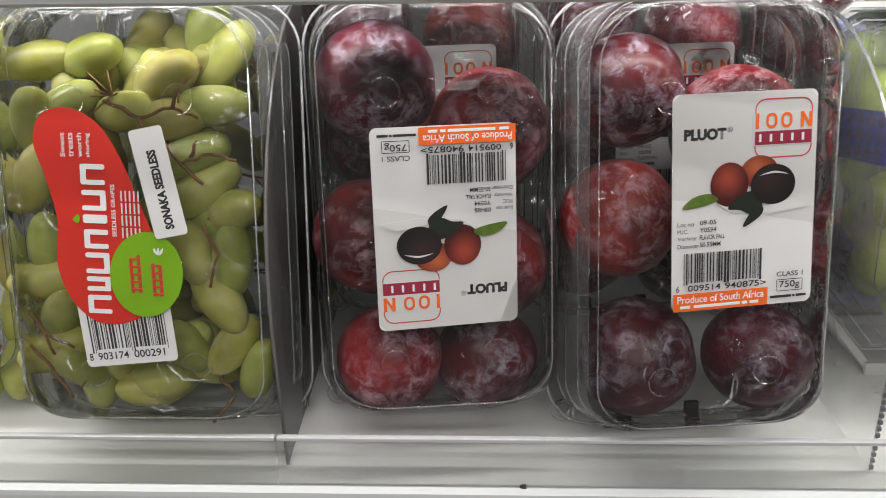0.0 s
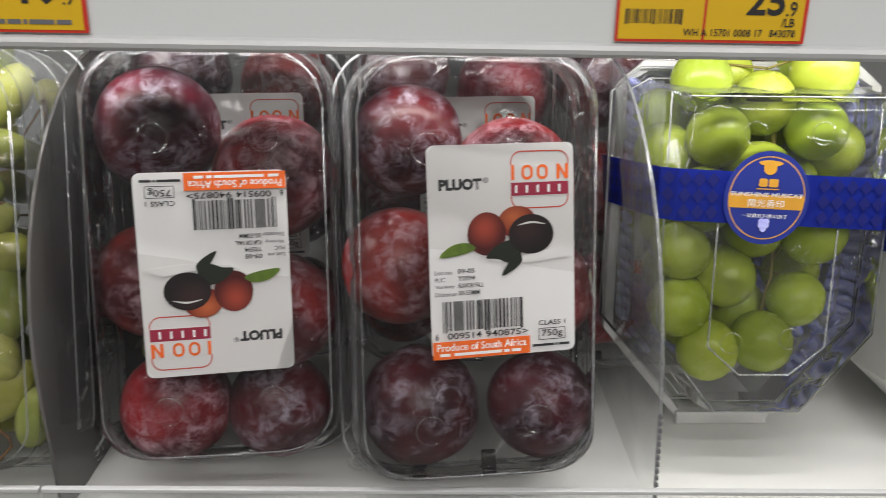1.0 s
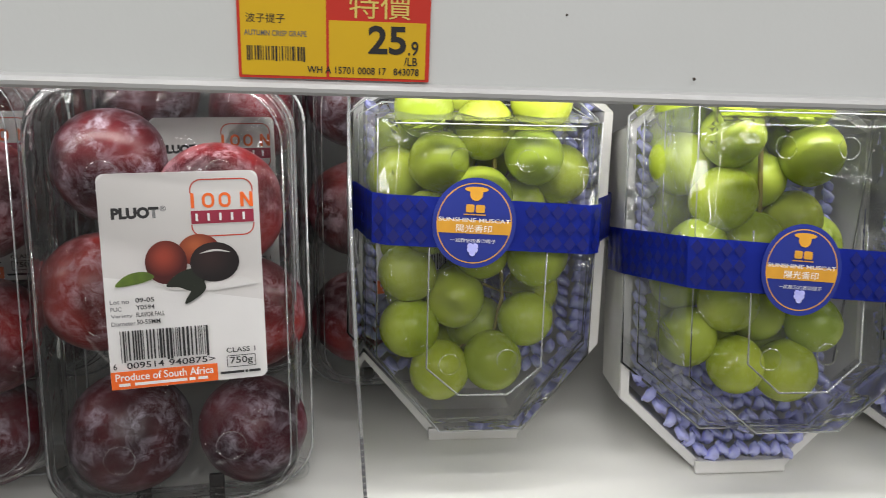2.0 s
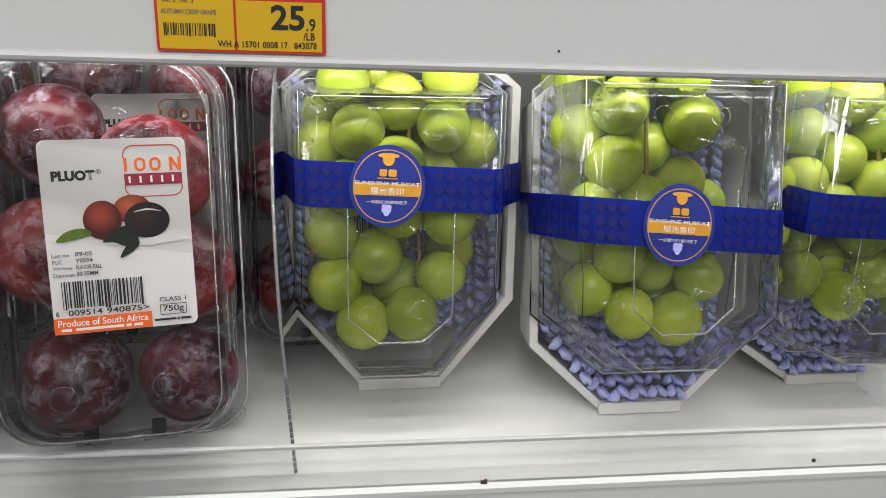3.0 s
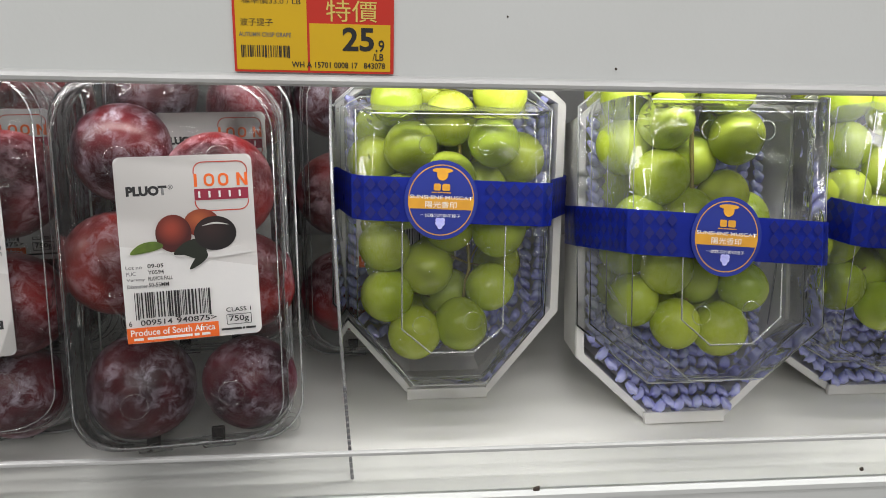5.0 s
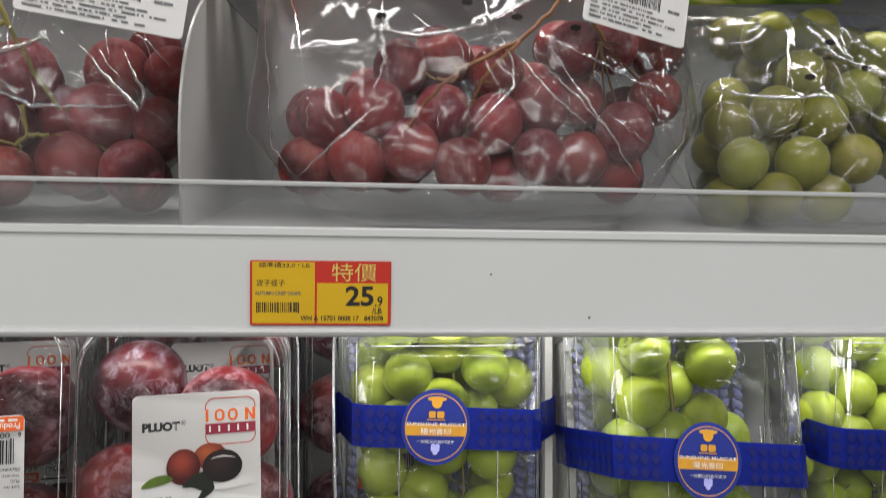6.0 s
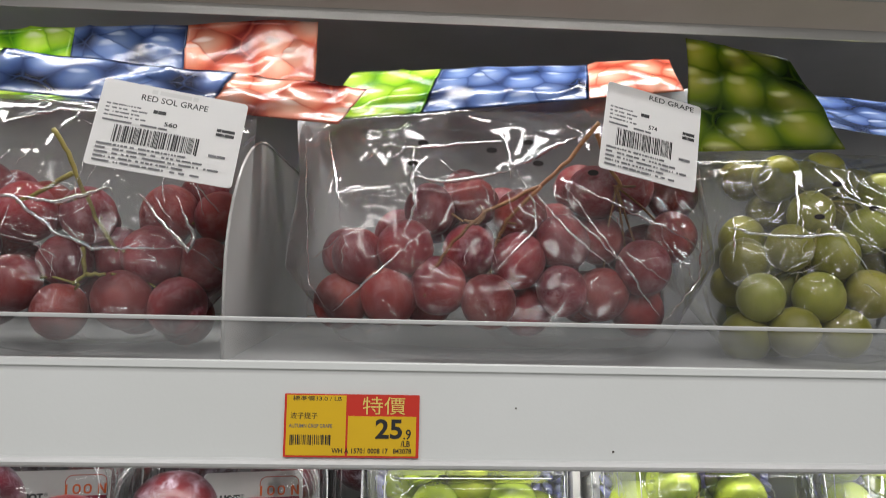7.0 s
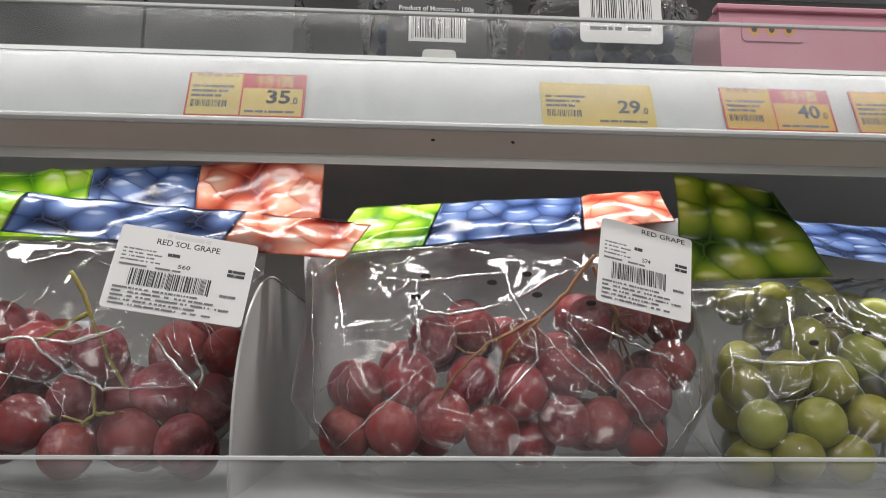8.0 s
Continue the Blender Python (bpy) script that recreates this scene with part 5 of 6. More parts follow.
def film_bag(label, x0, x1, z0, z1, y_front, y_top, bulge, seed, corner=0.03, slope=0.0, folds=()):
    """A clear film pouch: a front sheet that bulges over the fruit, gathered to a flat seam at the top; folds: (x, z) lines."""
    g = thing("grape_bag", label, "grape bag", pose((x0 + x1) / 2, y_front, z0), "film bags of grapes")
    w, h = x1 - x0, z1 - z0
    nu, nv = 110, 72

    def surface(u, v, back=False):
        pinch = corner * max(0.0, 1 - v / 0.30)
        x = u * (w / 2 - pinch - 0.002 * math.sin(v * 9 + seed) * abs(u))
        z = v * (h + slope * x) + 0.006 * abs(u) ** 3 * (1 - v)
        body = (1 - abs(u) ** 5.0) * min(1.0, (v * 6 + 0.55)) * (1 - v ** 3) ** 0.8
        lean = (y_top - y_front) * v ** 1.2
        if back:
            return Vector((x, lean + 0.010 + 0.045 * body, z))
        y = lean + 0.012 - bulge * body
        ridge = (1 - abs(noise.noise(Vector((x * 26 + seed, z * 26, seed * 1.7))))) ** 9
        ridge2 = (1 - abs(noise.noise(Vector((x * 60 - seed, z * 34, 3.0))))) ** 10
        y -= 0.0040 * ridge * (0.3 + 0.7 * abs(u) + 0.3 * v) + 0.0005 * ridge2
        for line in folds:
            for (ax, az), (bx, bz) in zip(line, line[1:]):
                d = Vector((bx - ax, bz - az))
                t = max(0.0, min(1.0, ((x - ax) * d.x + (z - az) * d.y) / d.length_squared))
                off = math.hypot(x - ax - d.x * t, z - az - d.y * t)
                if off < 0.012:
                    y -= 0.0016 * math.exp(-(off / 0.0032) ** 2)
        return Vector((x, y, z))

    for name, back in (("front_film", False), ("back_film", True)):
        bm = bmesh.new()
        rows = [[bm.verts.new(surface(i / nu * 2 - 1, j / nv, back)) for i in range(nu + 1)] for j in range(nv + 1)]
        for a, b in zip(rows, rows[1:]):
            for i in range(nu):
                bm.faces.new((a[i], a[i + 1], b[i + 1], b[i]))
        part(name, bm, BACK_FILM if back else FILM, g, "" if back else "crumpled clear film")
    # milky slivers that paint glints along the sharp folds, and along finer creases that run down from the gathered top
    # and in from the ends
    rnd = random.Random(seed)
    fine = []
    for _ in range(26):
        x = rnd.uniform(-0.45, 0.45) * w
        z = rnd.uniform(0.25, 0.85) * h
        ang = math.atan2(h * 1.05 - z, -x * 0.6) + rnd.gauss(0, 0.35)
        reach = rnd.uniform(0.010, 0.034)
        bend = rnd.uniform(-0.003, 0.003)
        fine.append(((x, z), (x + math.cos(ang) * reach / 2 - bend * math.sin(ang), z + math.sin(ang) * reach / 2 + bend * math.cos(ang)),
                     (x + math.cos(ang) * reach, min(h * 0.95, z + math.sin(ang) * reach))))
    for line in list(folds) + fine:
        pts = []
        for (ax, az), (bx, bz) in zip(line, line[1:]):
            steps = max(3, int(math.hypot(bx - ax, bz - az) / 0.003))
            for s in range(steps):
                x, z = ax + (bx - ax) * s / steps, az + (bz - az) * s / steps
                v = min(0.98, max(0.01, z / (h + slope * x)))
                u = max(-0.99, min(0.99, x / (w / 2)))
                p = surface(u, v)
                pts.append(Vector((x + rnd.uniform(-0.0006, 0.0006), p.y - 0.0006, z + rnd.uniform(-0.0006, 0.0006))))
        bm, rings = bmesh.new(), []
        for k, p in enumerate(pts):
            d = (pts[min(k + 1, len(pts) - 1)] - pts[max(k - 1, 0)]).normalized()
            side = d.cross(Vector((0, -1, 0))).normalized()
            wide = (0.00055 if line in fine else 0.0019 if line in folds[:3] else 0.0010) * math.sin(math.pi * (k + 0.6) / (len(pts) + 0.2)) * (0.55 + 0.9 * abs(noise.noise(Vector((k * 0.55, seed, line[0][0] * 90)))))
            up = Vector((0, -1, 0))
            rings.append([p + side * wide, p + up * wide * 0.8, p - side * wide * 0.8, p - up * wide * 0.2])
        loft(bm, rings, True, True)
        part("fold_gleam", bm, FOLD, g)
    FILM_AT[g.name] = lambda x, z: surface(max(-0.99, min(0.99, x / (w / 2))), min(0.98, z / (h + slope * x))).y
    return g


def tucked(g, places, r):
    """Places of fruit moved back, where needed, to lie behind the front film of a bag."""
    at = g.matrix_basis.translation
    return [(x, max(y, at.y + FILM_AT[g.name](x - at.x, z - at.z) + r), z) for x, y, z in places]


def holes(g, spots):
    for x, y, z in spots:
        bm = bmesh.new()
        prism(bm, ellipse(0, 0, 0.0032, 0.0017, 16), -0.0002, 0.0)
        part("vent_hole", bm, HOLE_DARK, g, "", False, Matrix.Translation((x, FILM_AT[g.name](x, z) - 0.0012, z)))


def printed_band(g, corners, cols, seed, name="printed_band"):
    """A printed strip of bag: corners lower left, lower right, upper right, upper left; cols: (share, print)."""
    a, b, c, d = (Vector(q) for q in corners)
    normal = (b - a).cross(d - a).normalized()
    if normal.y > 0:
        normal = -normal

    def point(u, v):
        p = a.lerp(b, u).lerp(d.lerp(c, u), v)
        wave = noise.noise(Vector((p.x * 30, p.z * 45, seed))) * 0.0035 + (1 - abs(noise.noise(Vector((p.x * 22 + seed, p.z * 60, 1.5))))) ** 8 * 0.0022
        return p + normal * wave * min(1.0, 4 * v * (1.25 - v))

    u0 = 0.0
    for share, grapes in cols:
        u1 = u0 + share
        bm, rows = bmesh.new(), []
        sheet_uv = bm.loops.layers.uv.new("sheet")
        nu, nv = 48, 18
        for j in range(nv + 1):
            rows.append([bm.verts.new(point(u0 + (u1 - u0) * i / nu, j / nv)) for i in range(nu + 1)])
        wide, high = (b - a).length, (d - a).length
        for j in range(nv):
            for i in range(nu):
                f = bm.faces.new((rows[j][i], rows[j][i + 1], rows[j + 1][i + 1], rows[j + 1][i]))
                for loop, (di, dj) in zip(f.loops, ((0, 0), (1, 0), (1, 1), (0, 1))):
                    loop[sheet_uv].uv = ((u0 + (u1 - u0) * (i + di) / nu) * wide + seed, (j + dj) / nv * high)
        bmesh.ops.solidify(bm, geom=list(bm.faces), thickness=0.0004)
        part(name, bm, grapes, g, "glossy band printed with grapes")
        u0 = u1


def weigh_label(g, m, title, w=0.066, h=0.047, weight="574"):
    ob, s = label_card("weigh_label", g, w, h, m, r=0.002, label="white printed weighing label")
    if title:
        s.text(title, 0.27, 0.11, 0.73, 0.18, INK)
        s.bars("small_print", 0.33, 0.035, 0.66, 0.085, ART_SHADOW, 5, 2)
    else:
        s.text("RED GRAPE", 0.44, 0.03, 0.92, 0.09, INK)
    for i in range(4):
        s.bars("small_print", 0.05, 0.27 + 0.045 * i, 0.29 + 0.05 * (i % 2), 0.288 + 0.045 * i, INK_GREY, 11, i + 2)
    s.bars("small_print", 0.37, 0.27, 0.46, 0.31, INK, 2, 7)
    s.text(weight, 0.46, 0.385, 0.55, 0.435, INK)
    s.bars("small_print", 0.82, 0.35, 0.95, 0.385, INK, 2, 8)
    s.bars("small_print", 0.82, 0.40, 0.95, 0.435, INK, 3, 9)
    s.bars("small_print", 0.05, 0.46, 0.50, 0.482, INK_GREY, 7, 11)
    s.barcode(0.14, 0.51, 0.72, 0.70, 14, n=44)
    s.bars("small_print", 0.80, 0.66, 0.92, 0.69, INK_GREY, 2, 12)
    for i in range(5):
        s.bars("small_print", 0.05, 0.735 + 0.048 * i, 0.66 + 0.12 * (i % 3), 0.757 + 0.048 * i, INK_GREY, 24, i + 20)
    return ob


BAND = [(0.30, PRINT_GREEN), (0.44, PRINT_BLUE), (0.26, PRINT_RED)]

# red grapes, label on the shoulder
bag_a = film_bag("clear film bag of dark red grapes with a white label", -0.096, 0.105, 1.2145, 1.358, 0.386, 0.414, 0.052, 3, folds=(
    ((-0.10, 0.072), (-0.06, 0.082), (-0.022, 0.078), (-0.007, 0.080), (0.017, 0.062), (0.038, 0.054), (0.080, 0.056), (0.081, 0.046)),
    ((-0.004, 0.080), (0.015, 0.077), (0.040, 0.086), (0.043, 0.080)), ((0.054, 0.083), (0.080, 0.054), (0.081, 0.062), (0.070, 0.086)), ((-0.08, 0.052), (-0.019, 0.062), (0.010, 0.056)),
    ((0.081, 0.056), (0.095, 0.042), (0.096, 0.023)), ((-0.10, 0.138), (-0.017, 0.139), (0.031, 0.138), (0.090, 0.136)), ((-0.026, 0.124), (-0.003, 0.133), (0.022, 0.132)), ((0.097, 0.078), (0.100, 0.023)),
    ((-0.09, 0.05), (-0.07, 0.02), (-0.04, 0.012))))
weigh_label(bag_a, pose(0.0725, -0.034, 0.1120, -14, 8, 6), "RED SOL GRAPE", 0.070, 0.046, "560")
printed_band(bag_a, ((-0.14, 0.026, 0.150), (0.150, 0.034, 0.132), (0.166, 0.052, 0.158), (-0.14, 0.048, 0.178)), BAND, 5)
printed_band(bag_a, ((-0.17, 0.086, 0.150), (0.130, 0.086, 0.148), (0.130, 0.094, 0.213), (-0.17, 0.110, 0.196)), [(0.46, PRINT_GREEN), (0.25, PRINT_BLUE), (0.29, PRINT_RED)], 9)
bunch("dusky red grapes on a green stem", tucked(bag_a, [
    (-0.0117, 0.394, 1.2882), (0.0213, 0.394, 1.2845), (-0.0133, 0.388, 1.2500), (0.0111, 0.392, 1.2596), (0.0480, 0.386, 1.2454), (0.0106, 0.388, 1.2385), (0.0780, 0.394, 1.2597), (0.0721, 0.390, 1.2427),
    (0.0642, 0.402, 1.2862), (0.0843, 0.402, 1.2883), (0.0341, 0.402, 1.2649), (0.0563, 0.395, 1.2654), (-0.0407, 0.394, 1.2706), (-0.0473, 0.392, 1.2431), (-0.0388, 0.405, 1.3024), (-0.0654, 0.400, 1.2856)], 0.0165),
    REDS, 12, [[(0.013, 0.372, 1.330), (0.020, 0.373, 1.318), (0.026, 0.374, 1.304), (0.034, 0.376, 1.285), (0.045, 0.378, 1.268)], [(0.022, 0.374, 1.308), (0.008, 0.374, 1.298), (-0.006, 0.376, 1.292)],
               [(0.030, 0.372, 1.270), (0.032, 0.370, 1.255), (0.026, 0.370, 1.25)], [(0.032, 0.370, 1.255), (0.042, 0.371, 1.256)]], STEM_GREEN, "grape bunches", behind=0.026, stem_r=0.0014, gap=0.0285)

# red grapes in the middle, bare stem across
bag_b = film_bag("clear film bag of red grapes with a bare stem", 0.128, 0.382, 1.2145, 1.371, 0.400, 0.446, 0.052, 8, slope=0.11, folds=(
    ((-0.055, 0.120), (-0.056, 0.100), (-0.054, 0.083), (-0.061, 0.064)), ((-0.057, 0.100), (-0.036, 0.097), (-0.004, 0.104), (0.004, 0.108)), ((0.004, 0.108), (0.029, 0.123), (0.044, 0.129)),
    ((0.029, 0.097), (0.047, 0.068), (0.078, 0.023)), ((0.035, 0.097), (0.061, 0.084), (0.104, 0.066)), ((0.003, 0.106), (0.012, 0.084), (0.011, 0.071), (-0.013, 0.046)), ((-0.122, 0.130), (-0.112, 0.038), (-0.097, 0.022)),
    ((-0.108, 0.133), (-0.099, 0.095), (-0.095, 0.070)), ((-0.110, 0.139), (-0.056, 0.143), (-0.003, 0.150), (0.045, 0.158)), ((-0.075, 0.121), (-0.055, 0.118), (-0.030, 0.122), (-0.004, 0.124)),
    ((0.078, 0.022), (0.106, 0.046), (0.118, 0.085)), ((-0.097, 0.024), (-0.067, 0.052), (-0.048, 0.070)), ((0.028, 0.084), (0.057, 0.052)), ((0.009, 0.096), (0.028, 0.071), (0.057, 0.046))))
weigh_label(bag_b, pose(0.0705, -0.0320, 0.1215, -16, 12, 6), "", 0.055, 0.052)
holes(bag_b, ((-0.056, 0.024, 0.108), (-0.010, 0.026, 0.118), (0.016, 0.020, 0.110), (0.012, 0.026, 0.124), (-0.050, 0.028, 0.122), (0.047, 0.016, 0.105)))
printed_band(bag_b, ((-0.115, 0.050, 0.139), (0.112, 0.030, 0.162), (0.112, 0.058, 0.190), (-0.096, 0.068, 0.175)), [(0.28, PRINT_GREEN), (0.46, PRINT_BLUE), (0.26, PRINT_RED)], 15)
bunch("large dusky red grapes on a reddish stem", tucked(bag_b, [
    (0.1686, 0.410, 1.2651), (0.1952, 0.404, 1.2754), (0.2096, 0.412, 1.2957), (0.1880, 0.400, 1.2464), (0.2346, 0.402, 1.2724), (0.2149, 0.400, 1.2534), (0.2436, 0.396, 1.2446), (0.2623, 0.402, 1.2689),
    (0.2897, 0.404, 1.2771), (0.2872, 0.398, 1.2518), (0.3134, 0.404, 1.2490), (0.3094, 0.410, 1.2834), (0.3363, 0.404, 1.2658), (0.3526, 0.408, 1.2828), (0.3553, 0.412, 1.3116), (0.3315, 0.418, 1.3132),
    (0.3128, 0.412, 1.3070), (0.2382, 0.418, 1.3003), (0.2613, 0.414, 1.2957), (0.1624, 0.412, 1.2470), (0.2675, 0.415, 1.2459), (0.3336, 0.410, 1.2442)], 0.0165),
    REDS, 21, [[(0.301, 0.385, 1.346), (0.285, 0.386, 1.325), (0.270, 0.388, 1.310), (0.240, 0.390, 1.295), (0.222, 0.391, 1.278), (0.212, 0.391, 1.262), (0.207, 0.390, 1.247)],
               [(0.270, 0.388, 1.310), (0.252, 0.391, 1.290), (0.248, 0.393, 1.280)], [(0.240, 0.390, 1.295), (0.236, 0.390, 1.288), (0.228, 0.392, 1.29)],
               [(0.301, 0.385, 1.340), (0.306, 0.386, 1.325), (0.316, 0.390, 1.312)]], STEM_RED, "grape bunches", behind=0.028, stem_r=0.0014, gap=0.0285)

# pale green grapes with the printed flap folded forward
bag_c = film_bag("clear film bag of green grapes, its printed flap folded over", 0.352, 0.640, 1.2145, 1.342, 0.400, 0.430, 0.048, 13, folds=(
    ((-0.118, 0.077), (-0.098, 0.072), (-0.075, 0.071), (-0.055, 0.073), (-0.042, 0.046)), ((-0.066, 0.112), (-0.080, 0.073)), ((-0.053, 0.099), (-0.024, 0.086), (0.02, 0.08)), ((-0.090, 0.052), (-0.073, 0.060)),
    ((-0.130, 0.117), (-0.056, 0.120), (-0.025, 0.112)), ((-0.111, 0.082), (-0.116, 0.052)), ((-0.048, 0.073), (-0.029, 0.060), (0.02, 0.05))))
holes(bag_c, ((-0.045, -0.006, 0.104), (-0.064, -0.014, 0.083), (-0.030, -0.012, 0.089)))
printed_band(bag_c, ((-0.140, -0.008, 0.118), (-0.046, -0.004, 0.123), (-0.074, 0.008, 0.178), (-0.140, 0.000, 0.186)), [(1.0, PRINT_OLIVE)], 22, "printed_flap")
printed_band(bag_c, ((-0.058, 0.020, 0.142), (0.16, 0.022, 0.118), (0.16, 0.080, 0.160), (-0.085, 0.070, 0.178)), [(1.0, PRINT_BLUE)], 23)
bunch("dusty green grapes on a green stem", tucked(bag_c, [
    (0.4056, 0.404, 1.2493), (0.4385, 0.402, 1.2501), (0.4723, 0.404, 1.2541), (0.4508, 0.406, 1.2769), (0.4209, 0.408, 1.2779), (0.4401, 0.412, 1.3005), (0.4727, 0.408, 1.2910), (0.4266, 0.420, 1.3214),
    (0.4574, 0.418, 1.3273), (0.4089, 0.415, 1.2693), (0.5008, 0.408, 1.2782), (0.5052, 0.404, 1.2514), (0.4857, 0.412, 1.3120), (0.5162, 0.410, 1.2991), (0.4044, 0.408, 1.2292), (0.4240, 0.400, 1.2318),
    (0.4558, 0.402, 1.2306)], 0.0155),
    GREENS, 27, [[(0.446, 0.410, 1.310), (0.440, 0.406, 1.290), (0.434, 0.406, 1.270)]], STEM_GREEN, "grape bunches", behind=0.026, gap=0.0265)

divider("smoky grey plastic divider between the bags", 0.1065, 0.352, 0.70, FLOOR_MID, 1.340, DIV_LIT, 0)
rack = thing("wire_rack", "black wire rack at the back of the shelf", "wire rack", pose(0.60, 0.60, FLOOR_MID))
for i in range(7):
    bm = bmesh.new()
    tube(bm, [(-0.12 + 0.03 * i, 0.0, 0.0), (-0.10 + 0.03 * i, 0.0, 0.09), (-0.04 + 0.03 * i, 0.03, 0.145), (0.03 + 0.03 * i, 0.07, 0.16)], 0.0016, 6)
    part("wire", bm, WIRE_BLACK, rack)


# ---- price tags ----
def price_tag(m, label, price, red=True, old="", name_cjk="", name_en="", code="", unit="", big="特價", pale=False, w=0.0630, h=0.0292):
    body = TAG_PALE if pale else TAG_YELLOW
    bm = bmesh.new()
    prism(bm, rrect(w, h, 0.0004, 2), -0.0005, 0.0)
    t = thing("price_tag", label, "price tag", m, "shelf price tags")
    card = part("card", bm, TAG_RED if red else body, t, "", False)
    s = Sheet(card, w, h, -0.0006)
    if red:
        s.rect("name_field", 0.016, 0.02, 0.455, 0.97, body)
        s.rect("price_field", 0.470, 0.345, 0.978, 0.97, body)
        s.text(big, 0.575, 0.035, 0.895, 0.315, TAG_PALE)
    if old:
        s.text(old, 0.06, 0.03, 0.42, 0.11, INK)
    if name_cjk:
        s.text(name_cjk, 0.045, 0.295, 0.245, 0.395, INK)
    if name_en:
        s.text(name_en, 0.035, 0.475, 0.355, 0.535, INK_GREY)
    else:
        for i in range(3):
            s.bars("small_print", 0.04, 0.30 + 0.11 * i, 0.40 - 0.05 * i, 0.355 + 0.11 * i, INK_GREY, 5, i + 4)
    s.barcode(0.045, 0.645, 0.345, 0.80, 6, n=26)
    whole, dec = price.split(".")
    s.text(whole, 0.675 if len(whole) > 1 else 0.75, 0.385, 0.875, 0.70, INK, bold=0.025)
    s.text("." + dec, 0.885, 0.545, 0.94, 0.705, INK)
    if unit:
        s.text(unit, 0.865, 0.725, 0.935, 0.82, INK)
    if code:
        s.text(code, 0.355, 0.85, 0.945, 0.93, INK)
    else:
        s.bars("small_print", 0.50, 0.86, 0.93, 0.91, INK_GREY, 5, 9)
    return t


tilt_mid = -math.degrees(math.atan(0.003 / 0.0485))
price_tag(pose(0.1725, 0.3306, 1.1880, tilt_mid, 0, 0), "yellow and red shelf price tag for crisp grapes", "25.9", old="標準價33.0 / LB", name_cjk="波子提子", name_en="AUTUMN CRISP GRAPE",
          code="WH A 15701 0008 17   843078", unit="/LB")
price_tag(pose(-0.0625, 0.3306, 1.1880, tilt_mid, 0, 0), "yellow and red shelf price tag", "19.9", old="")
price_tag(pose(0.3890, 0.3304, 0.9270, 0, 0, 0), "yellow and red shelf price tag on the low rail", "39.9")
tilt_top = -math.degrees(math.atan(0.015 / 0.0464))
up = lambda x: pose(x, 0.3524, 1.4250, tilt_top, 0, 0)
# pale=True puts the glare of the rail cover into the tag's yellow
price_tag(up(0.105), "yellow and red shelf price tag with glare painted into its yellow", "35.0", old="標準價 48.0", pale=True)
price_tag(up(0.297), "yellow shelf price tag with glare painted into its colour", "29.0", red=False, name_cjk="", pale=True)
price_tag(up(0.399), "yellow and red shelf price tag", "40.0", old="標準價 45.0")
price_tag(up(0.4745), "yellow and red shelf price tag", "39.0", old="")


# ---- upper shelf: berry boxes ----
def berry_box(x0, x1, y0, y1, h, label, sleeve, barcode_at=None, berries=BERRY, seed=1, text=False):
    b = thing("berry_box", label, "berry box", pose((x0 + x1) / 2, y0, FLOOR_HIGH), "berry boxes")
    w, d = x1 - x0, y1 - y0
    bm = bmesh.new()
    ring = lambda k, z: [(x, d / 2 + y, z) for x, y in rrect(w - k, d - k, 0.010, 5)]
    loft(bm, [ring(0.016, 0.0), ring(0.010, 0.002), ring(0.004, h * 0.62), ring(0.0, h * 0.64), ring(0.0, h * 0.68), ring(0.008, h * 0.70), ring(0.014, h)], True, True)
    part("shell", bm, CLAM, b, "clear plastic box")
    if sleeve:
        bm = bmesh.new()
        k = 0.62 if text else 0.92
        prism(bm, rrect(w * k, h * 0.98, 0.004, 4), -0.0028, -0.0018)
        sl = part("sleeve", bm, sleeve, b, "printed sleeve", False, Matrix.Translation((0, 0, h * 0.52)))
        s = Sheet(sl, w * 0.62, h * 0.98, -0.0030)
        if text:
            s.text("Blueberries", 0.25, 0.30, 0.75, 0.37, GOLD)
            s.text("Product of Morocco - 100g", 0.12, 0.42, 0.88, 0.47, WHITE_INK)
            s.rect("white_field", 0.22, 0.50, 0.80, 0.70, PAPER)
            s.barcode(0.25, 0.51, 0.77, 0.67, 4)
            s.rect("window", 0.36, 0.76, 0.70, 0.98, CARD_WHITE, 0.003)
    if barcode_at is not None:
        ob, s = label_card("barcode_label", b, 0.052, 0.042, pose(barcode_at, -0.0025, h * 0.60, -4, 0, 0))
        s.barcode(0.14, 0.05, 0.88, 0.66, 8)
        s.bars("small_print", 0.12, 0.74, 0.88, 0.80, INK_GREY, 6, 3)
    me = BERRIES[0] if berries is BERRY else BERRIES[1]
    rnd = random.Random(seed)
    k = 0.0085 if berries is BERRY else 0.016
    for iz in range(max(1, int(h * 0.6 / (1.7 * k)))):
        for ix in range(int((w - 0.02) / (2 * k))):
            ob = piece("berry", me, b, "", pose(-w / 2 + 0.012 + k + ix * 2 * k + rnd.uniform(-0.001, 0.001), 0.010 + k + rnd.uniform(0, 0.003), 0.003 + k + iz * 1.8 * k,
                                               rnd.uniform(0, 360), rnd.uniform(0, 360), 0))
    return b


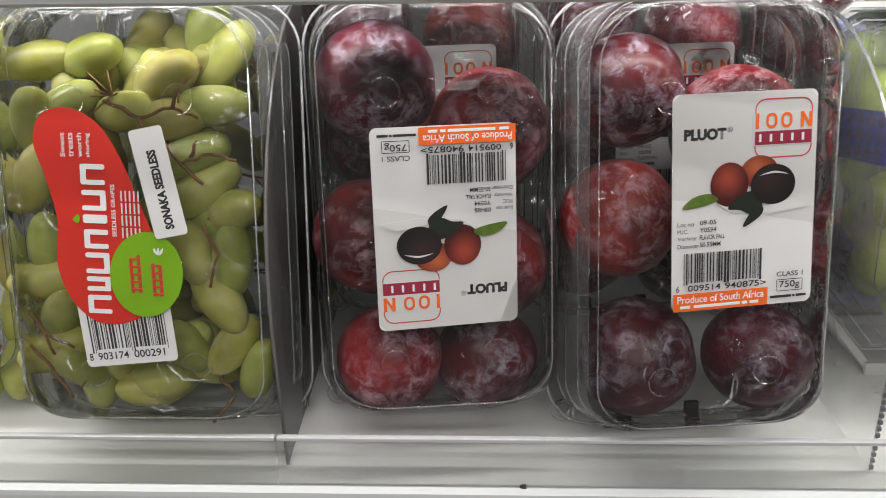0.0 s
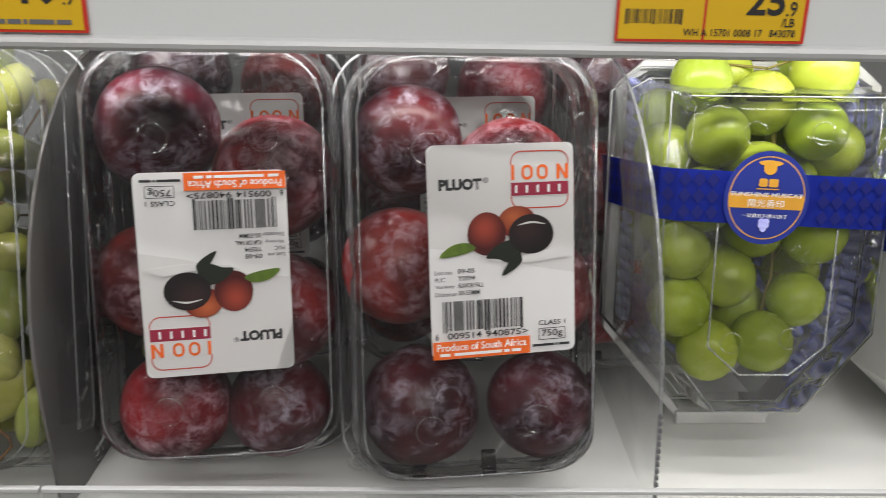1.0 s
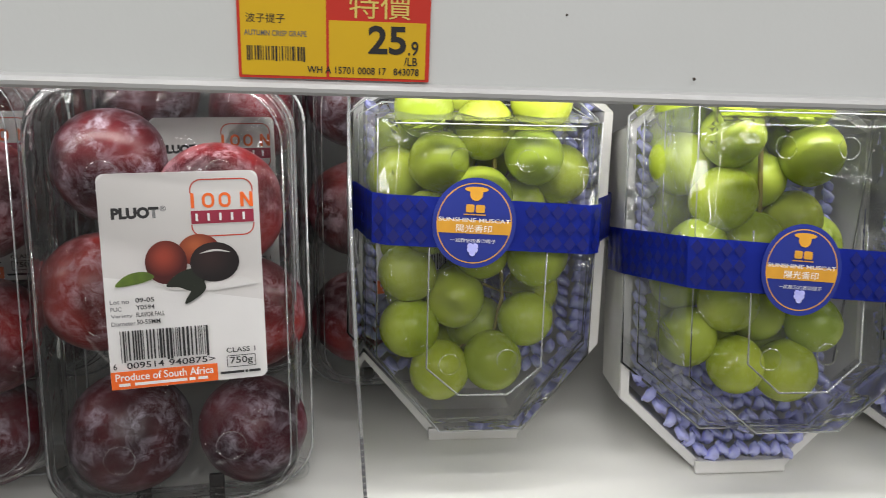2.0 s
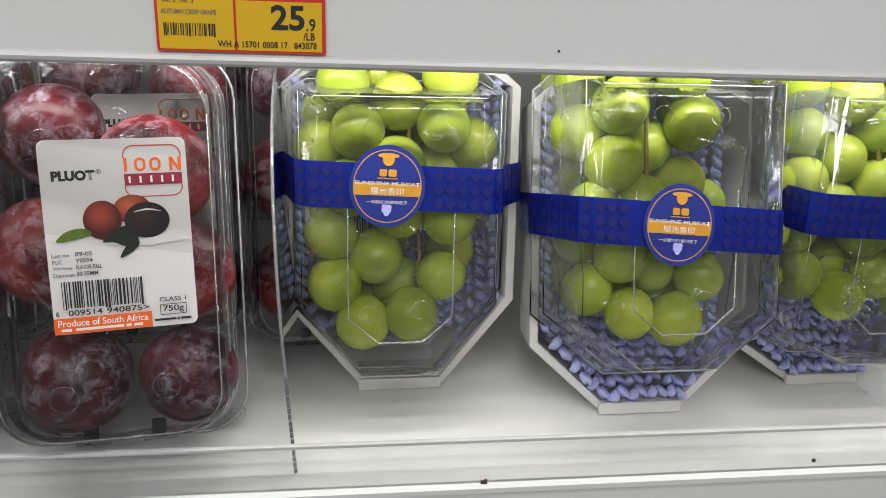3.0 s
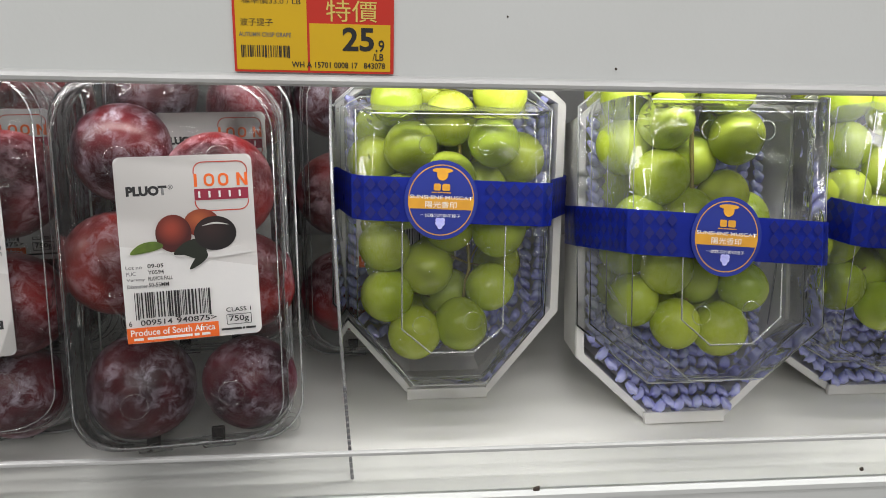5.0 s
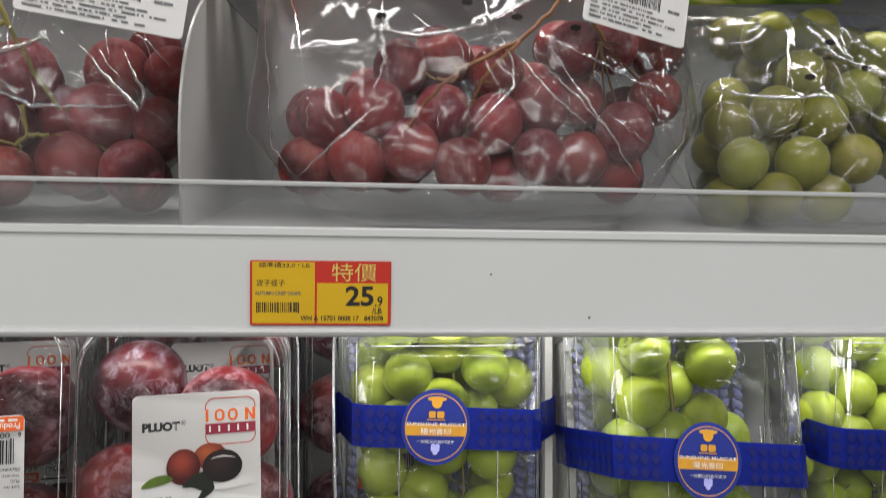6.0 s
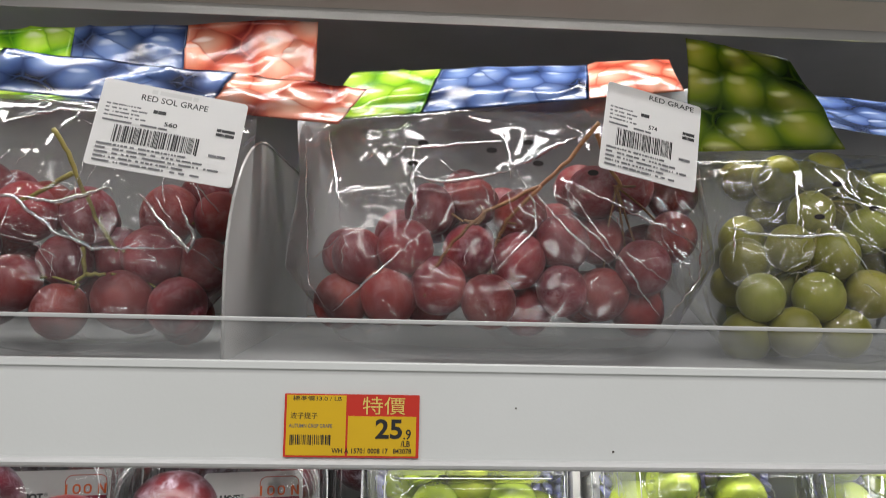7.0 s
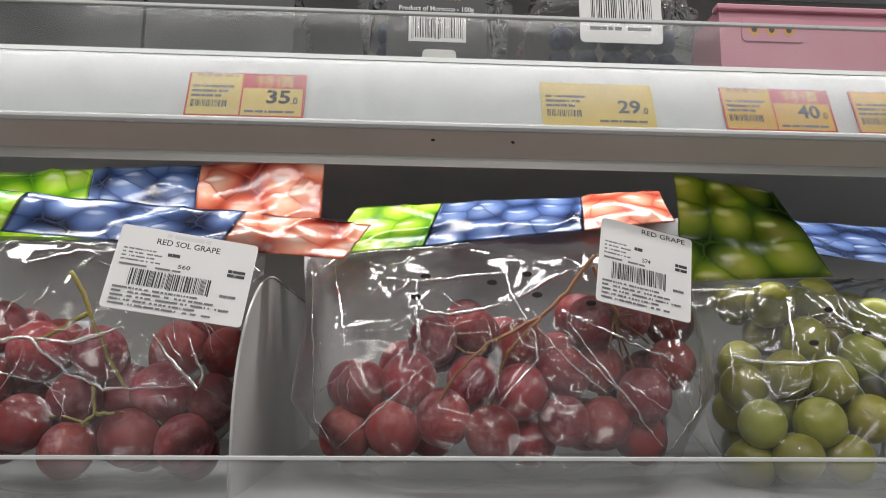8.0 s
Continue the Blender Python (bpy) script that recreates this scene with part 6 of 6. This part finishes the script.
def berry_mesh(r, material, cone):
    bm = bmesh.new()
    bmesh.ops.create_uvsphere(bm, u_segments=16, v_segments=12, radius=r)
    for v in bm.verts:
        d = v.co.normalized()
        if cone:
            v.co = Vector((d.x, d.y, d.z * 1.15)) * r * (1.0 - 0.25 * (d.z < 0) * abs(d.z))
        else:
            v.co *= 1 - 0.2 * math.exp(-(1 - d.z) / 0.03)
    me = bpy.data.meshes.new("berry")
    for f in bm.faces:
        f.smooth = True
    bm.to_mesh(me)
    bm.free()
    me.materials.append(material)
    return me


BERRIES = [berry_mesh(0.0085, BERRY, False), berry_mesh(0.016, STRAWBERRY, True)]
for i, x in enumerate((-0.255, -0.135, -0.015, 0.075)):
    berry_box(x - 0.05, x + 0.05, 0.405, 0.50, 0.085, "clear box of dark blueberries with a black sleeve", BLACK_CARD, seed=i)
berry_box(0.160, 0.258, 0.396, 0.49, 0.085, "clear box of blueberries with a black and gold sleeve", BLACK_CARD, text=True, seed=9)
berry_box(0.270, 0.378, 0.396, 0.49, 0.085, "clear box of dark berries with a white barcode label", None, barcode_at=0.0, seed=14)
carton = thing("berry_carton", "open pink card carton of strawberries", "berry carton", pose(0.478, 0.396, FLOOR_HIGH))
bm = bmesh.new()
for k, (xa, xb, ya, yb) in enumerate(((-0.09, 0.16, 0.0, 0.003), (-0.09, 0.16, 0.12, 0.123), (-0.09, -0.087, 0.003, 0.12), (0.157, 0.16, 0.003, 0.12))):
    box(bm, xa, xb, ya, yb, 0.003, 0.058)
box(bm, -0.09, 0.16, 0.0, 0.123, 0.0, 0.003)
part("body", bm, PINK_CARD, carton, smooth=False)
fold = box_part("folded_rim", -0.092, 0.162, -0.003, 0.006, 0.056, 0.060, PINK_CARD, carton, 0.001)
sheet_ob, s = label_card("gold_mark", carton, 0.040, 0.016, pose(-0.056, -0.0005, 0.044, 0, 0, 0), PINK_CARD)
for i in range(3):
    s.loop("mark_loop", 0.2 + 0.28 * i, 0.5, 0.0036, 0.0042, GOLD)
    s.loop("mark_loop", 0.2 + 0.28 * i, 0.5, 0.0018, 0.0022, INK)
rnd = random.Random(44)
for i in range(14):
    ob = piece("strawberry", BERRIES[1], None, "", pose(0.41 + 0.031 * (i % 7), 0.418 + 0.034 * (i // 7), FLOOR_HIGH + 0.050 + rnd.uniform(-0.004, 0.004), rnd.uniform(60, 120), 0, rnd.uniform(0, 360)))
    tagged(ob, "ripe red strawberry in a pink carton", "strawberry", "strawberries")

# ---- small marks and crumbs on the rails ----
rnd = random.Random(77)
for x, y, z, r in ((0.2965, 0.3285, 1.1775, 0.0006), (0.250, 0.3316, 1.197, 0.0004), (0.281, 0.3335, 0.9612, 0.0019), (0.462, 0.335, 0.965, 0.0013), (0.025, 0.334, 0.9612, 0.0016), (0.206, 0.3555, 1.404, 0.0012), (0.25, 0.3555, 1.4035, 0.001)):
    bm = bmesh.new()
    bmesh.ops.create_icosphere(bm, subdivisions=2, radius=r)
    for v in bm.verts:
        v.co *= 1 + 0.5 * noise.noise(v.co * 900)
        v.co.y *= 0.35
    tagged(part("dirt_speck", bm, CRUMB, None, "", True, Matrix.Translation((x, y, z))), "small dark speck of dirt on the rail", "dirt speck", "dirt specks")
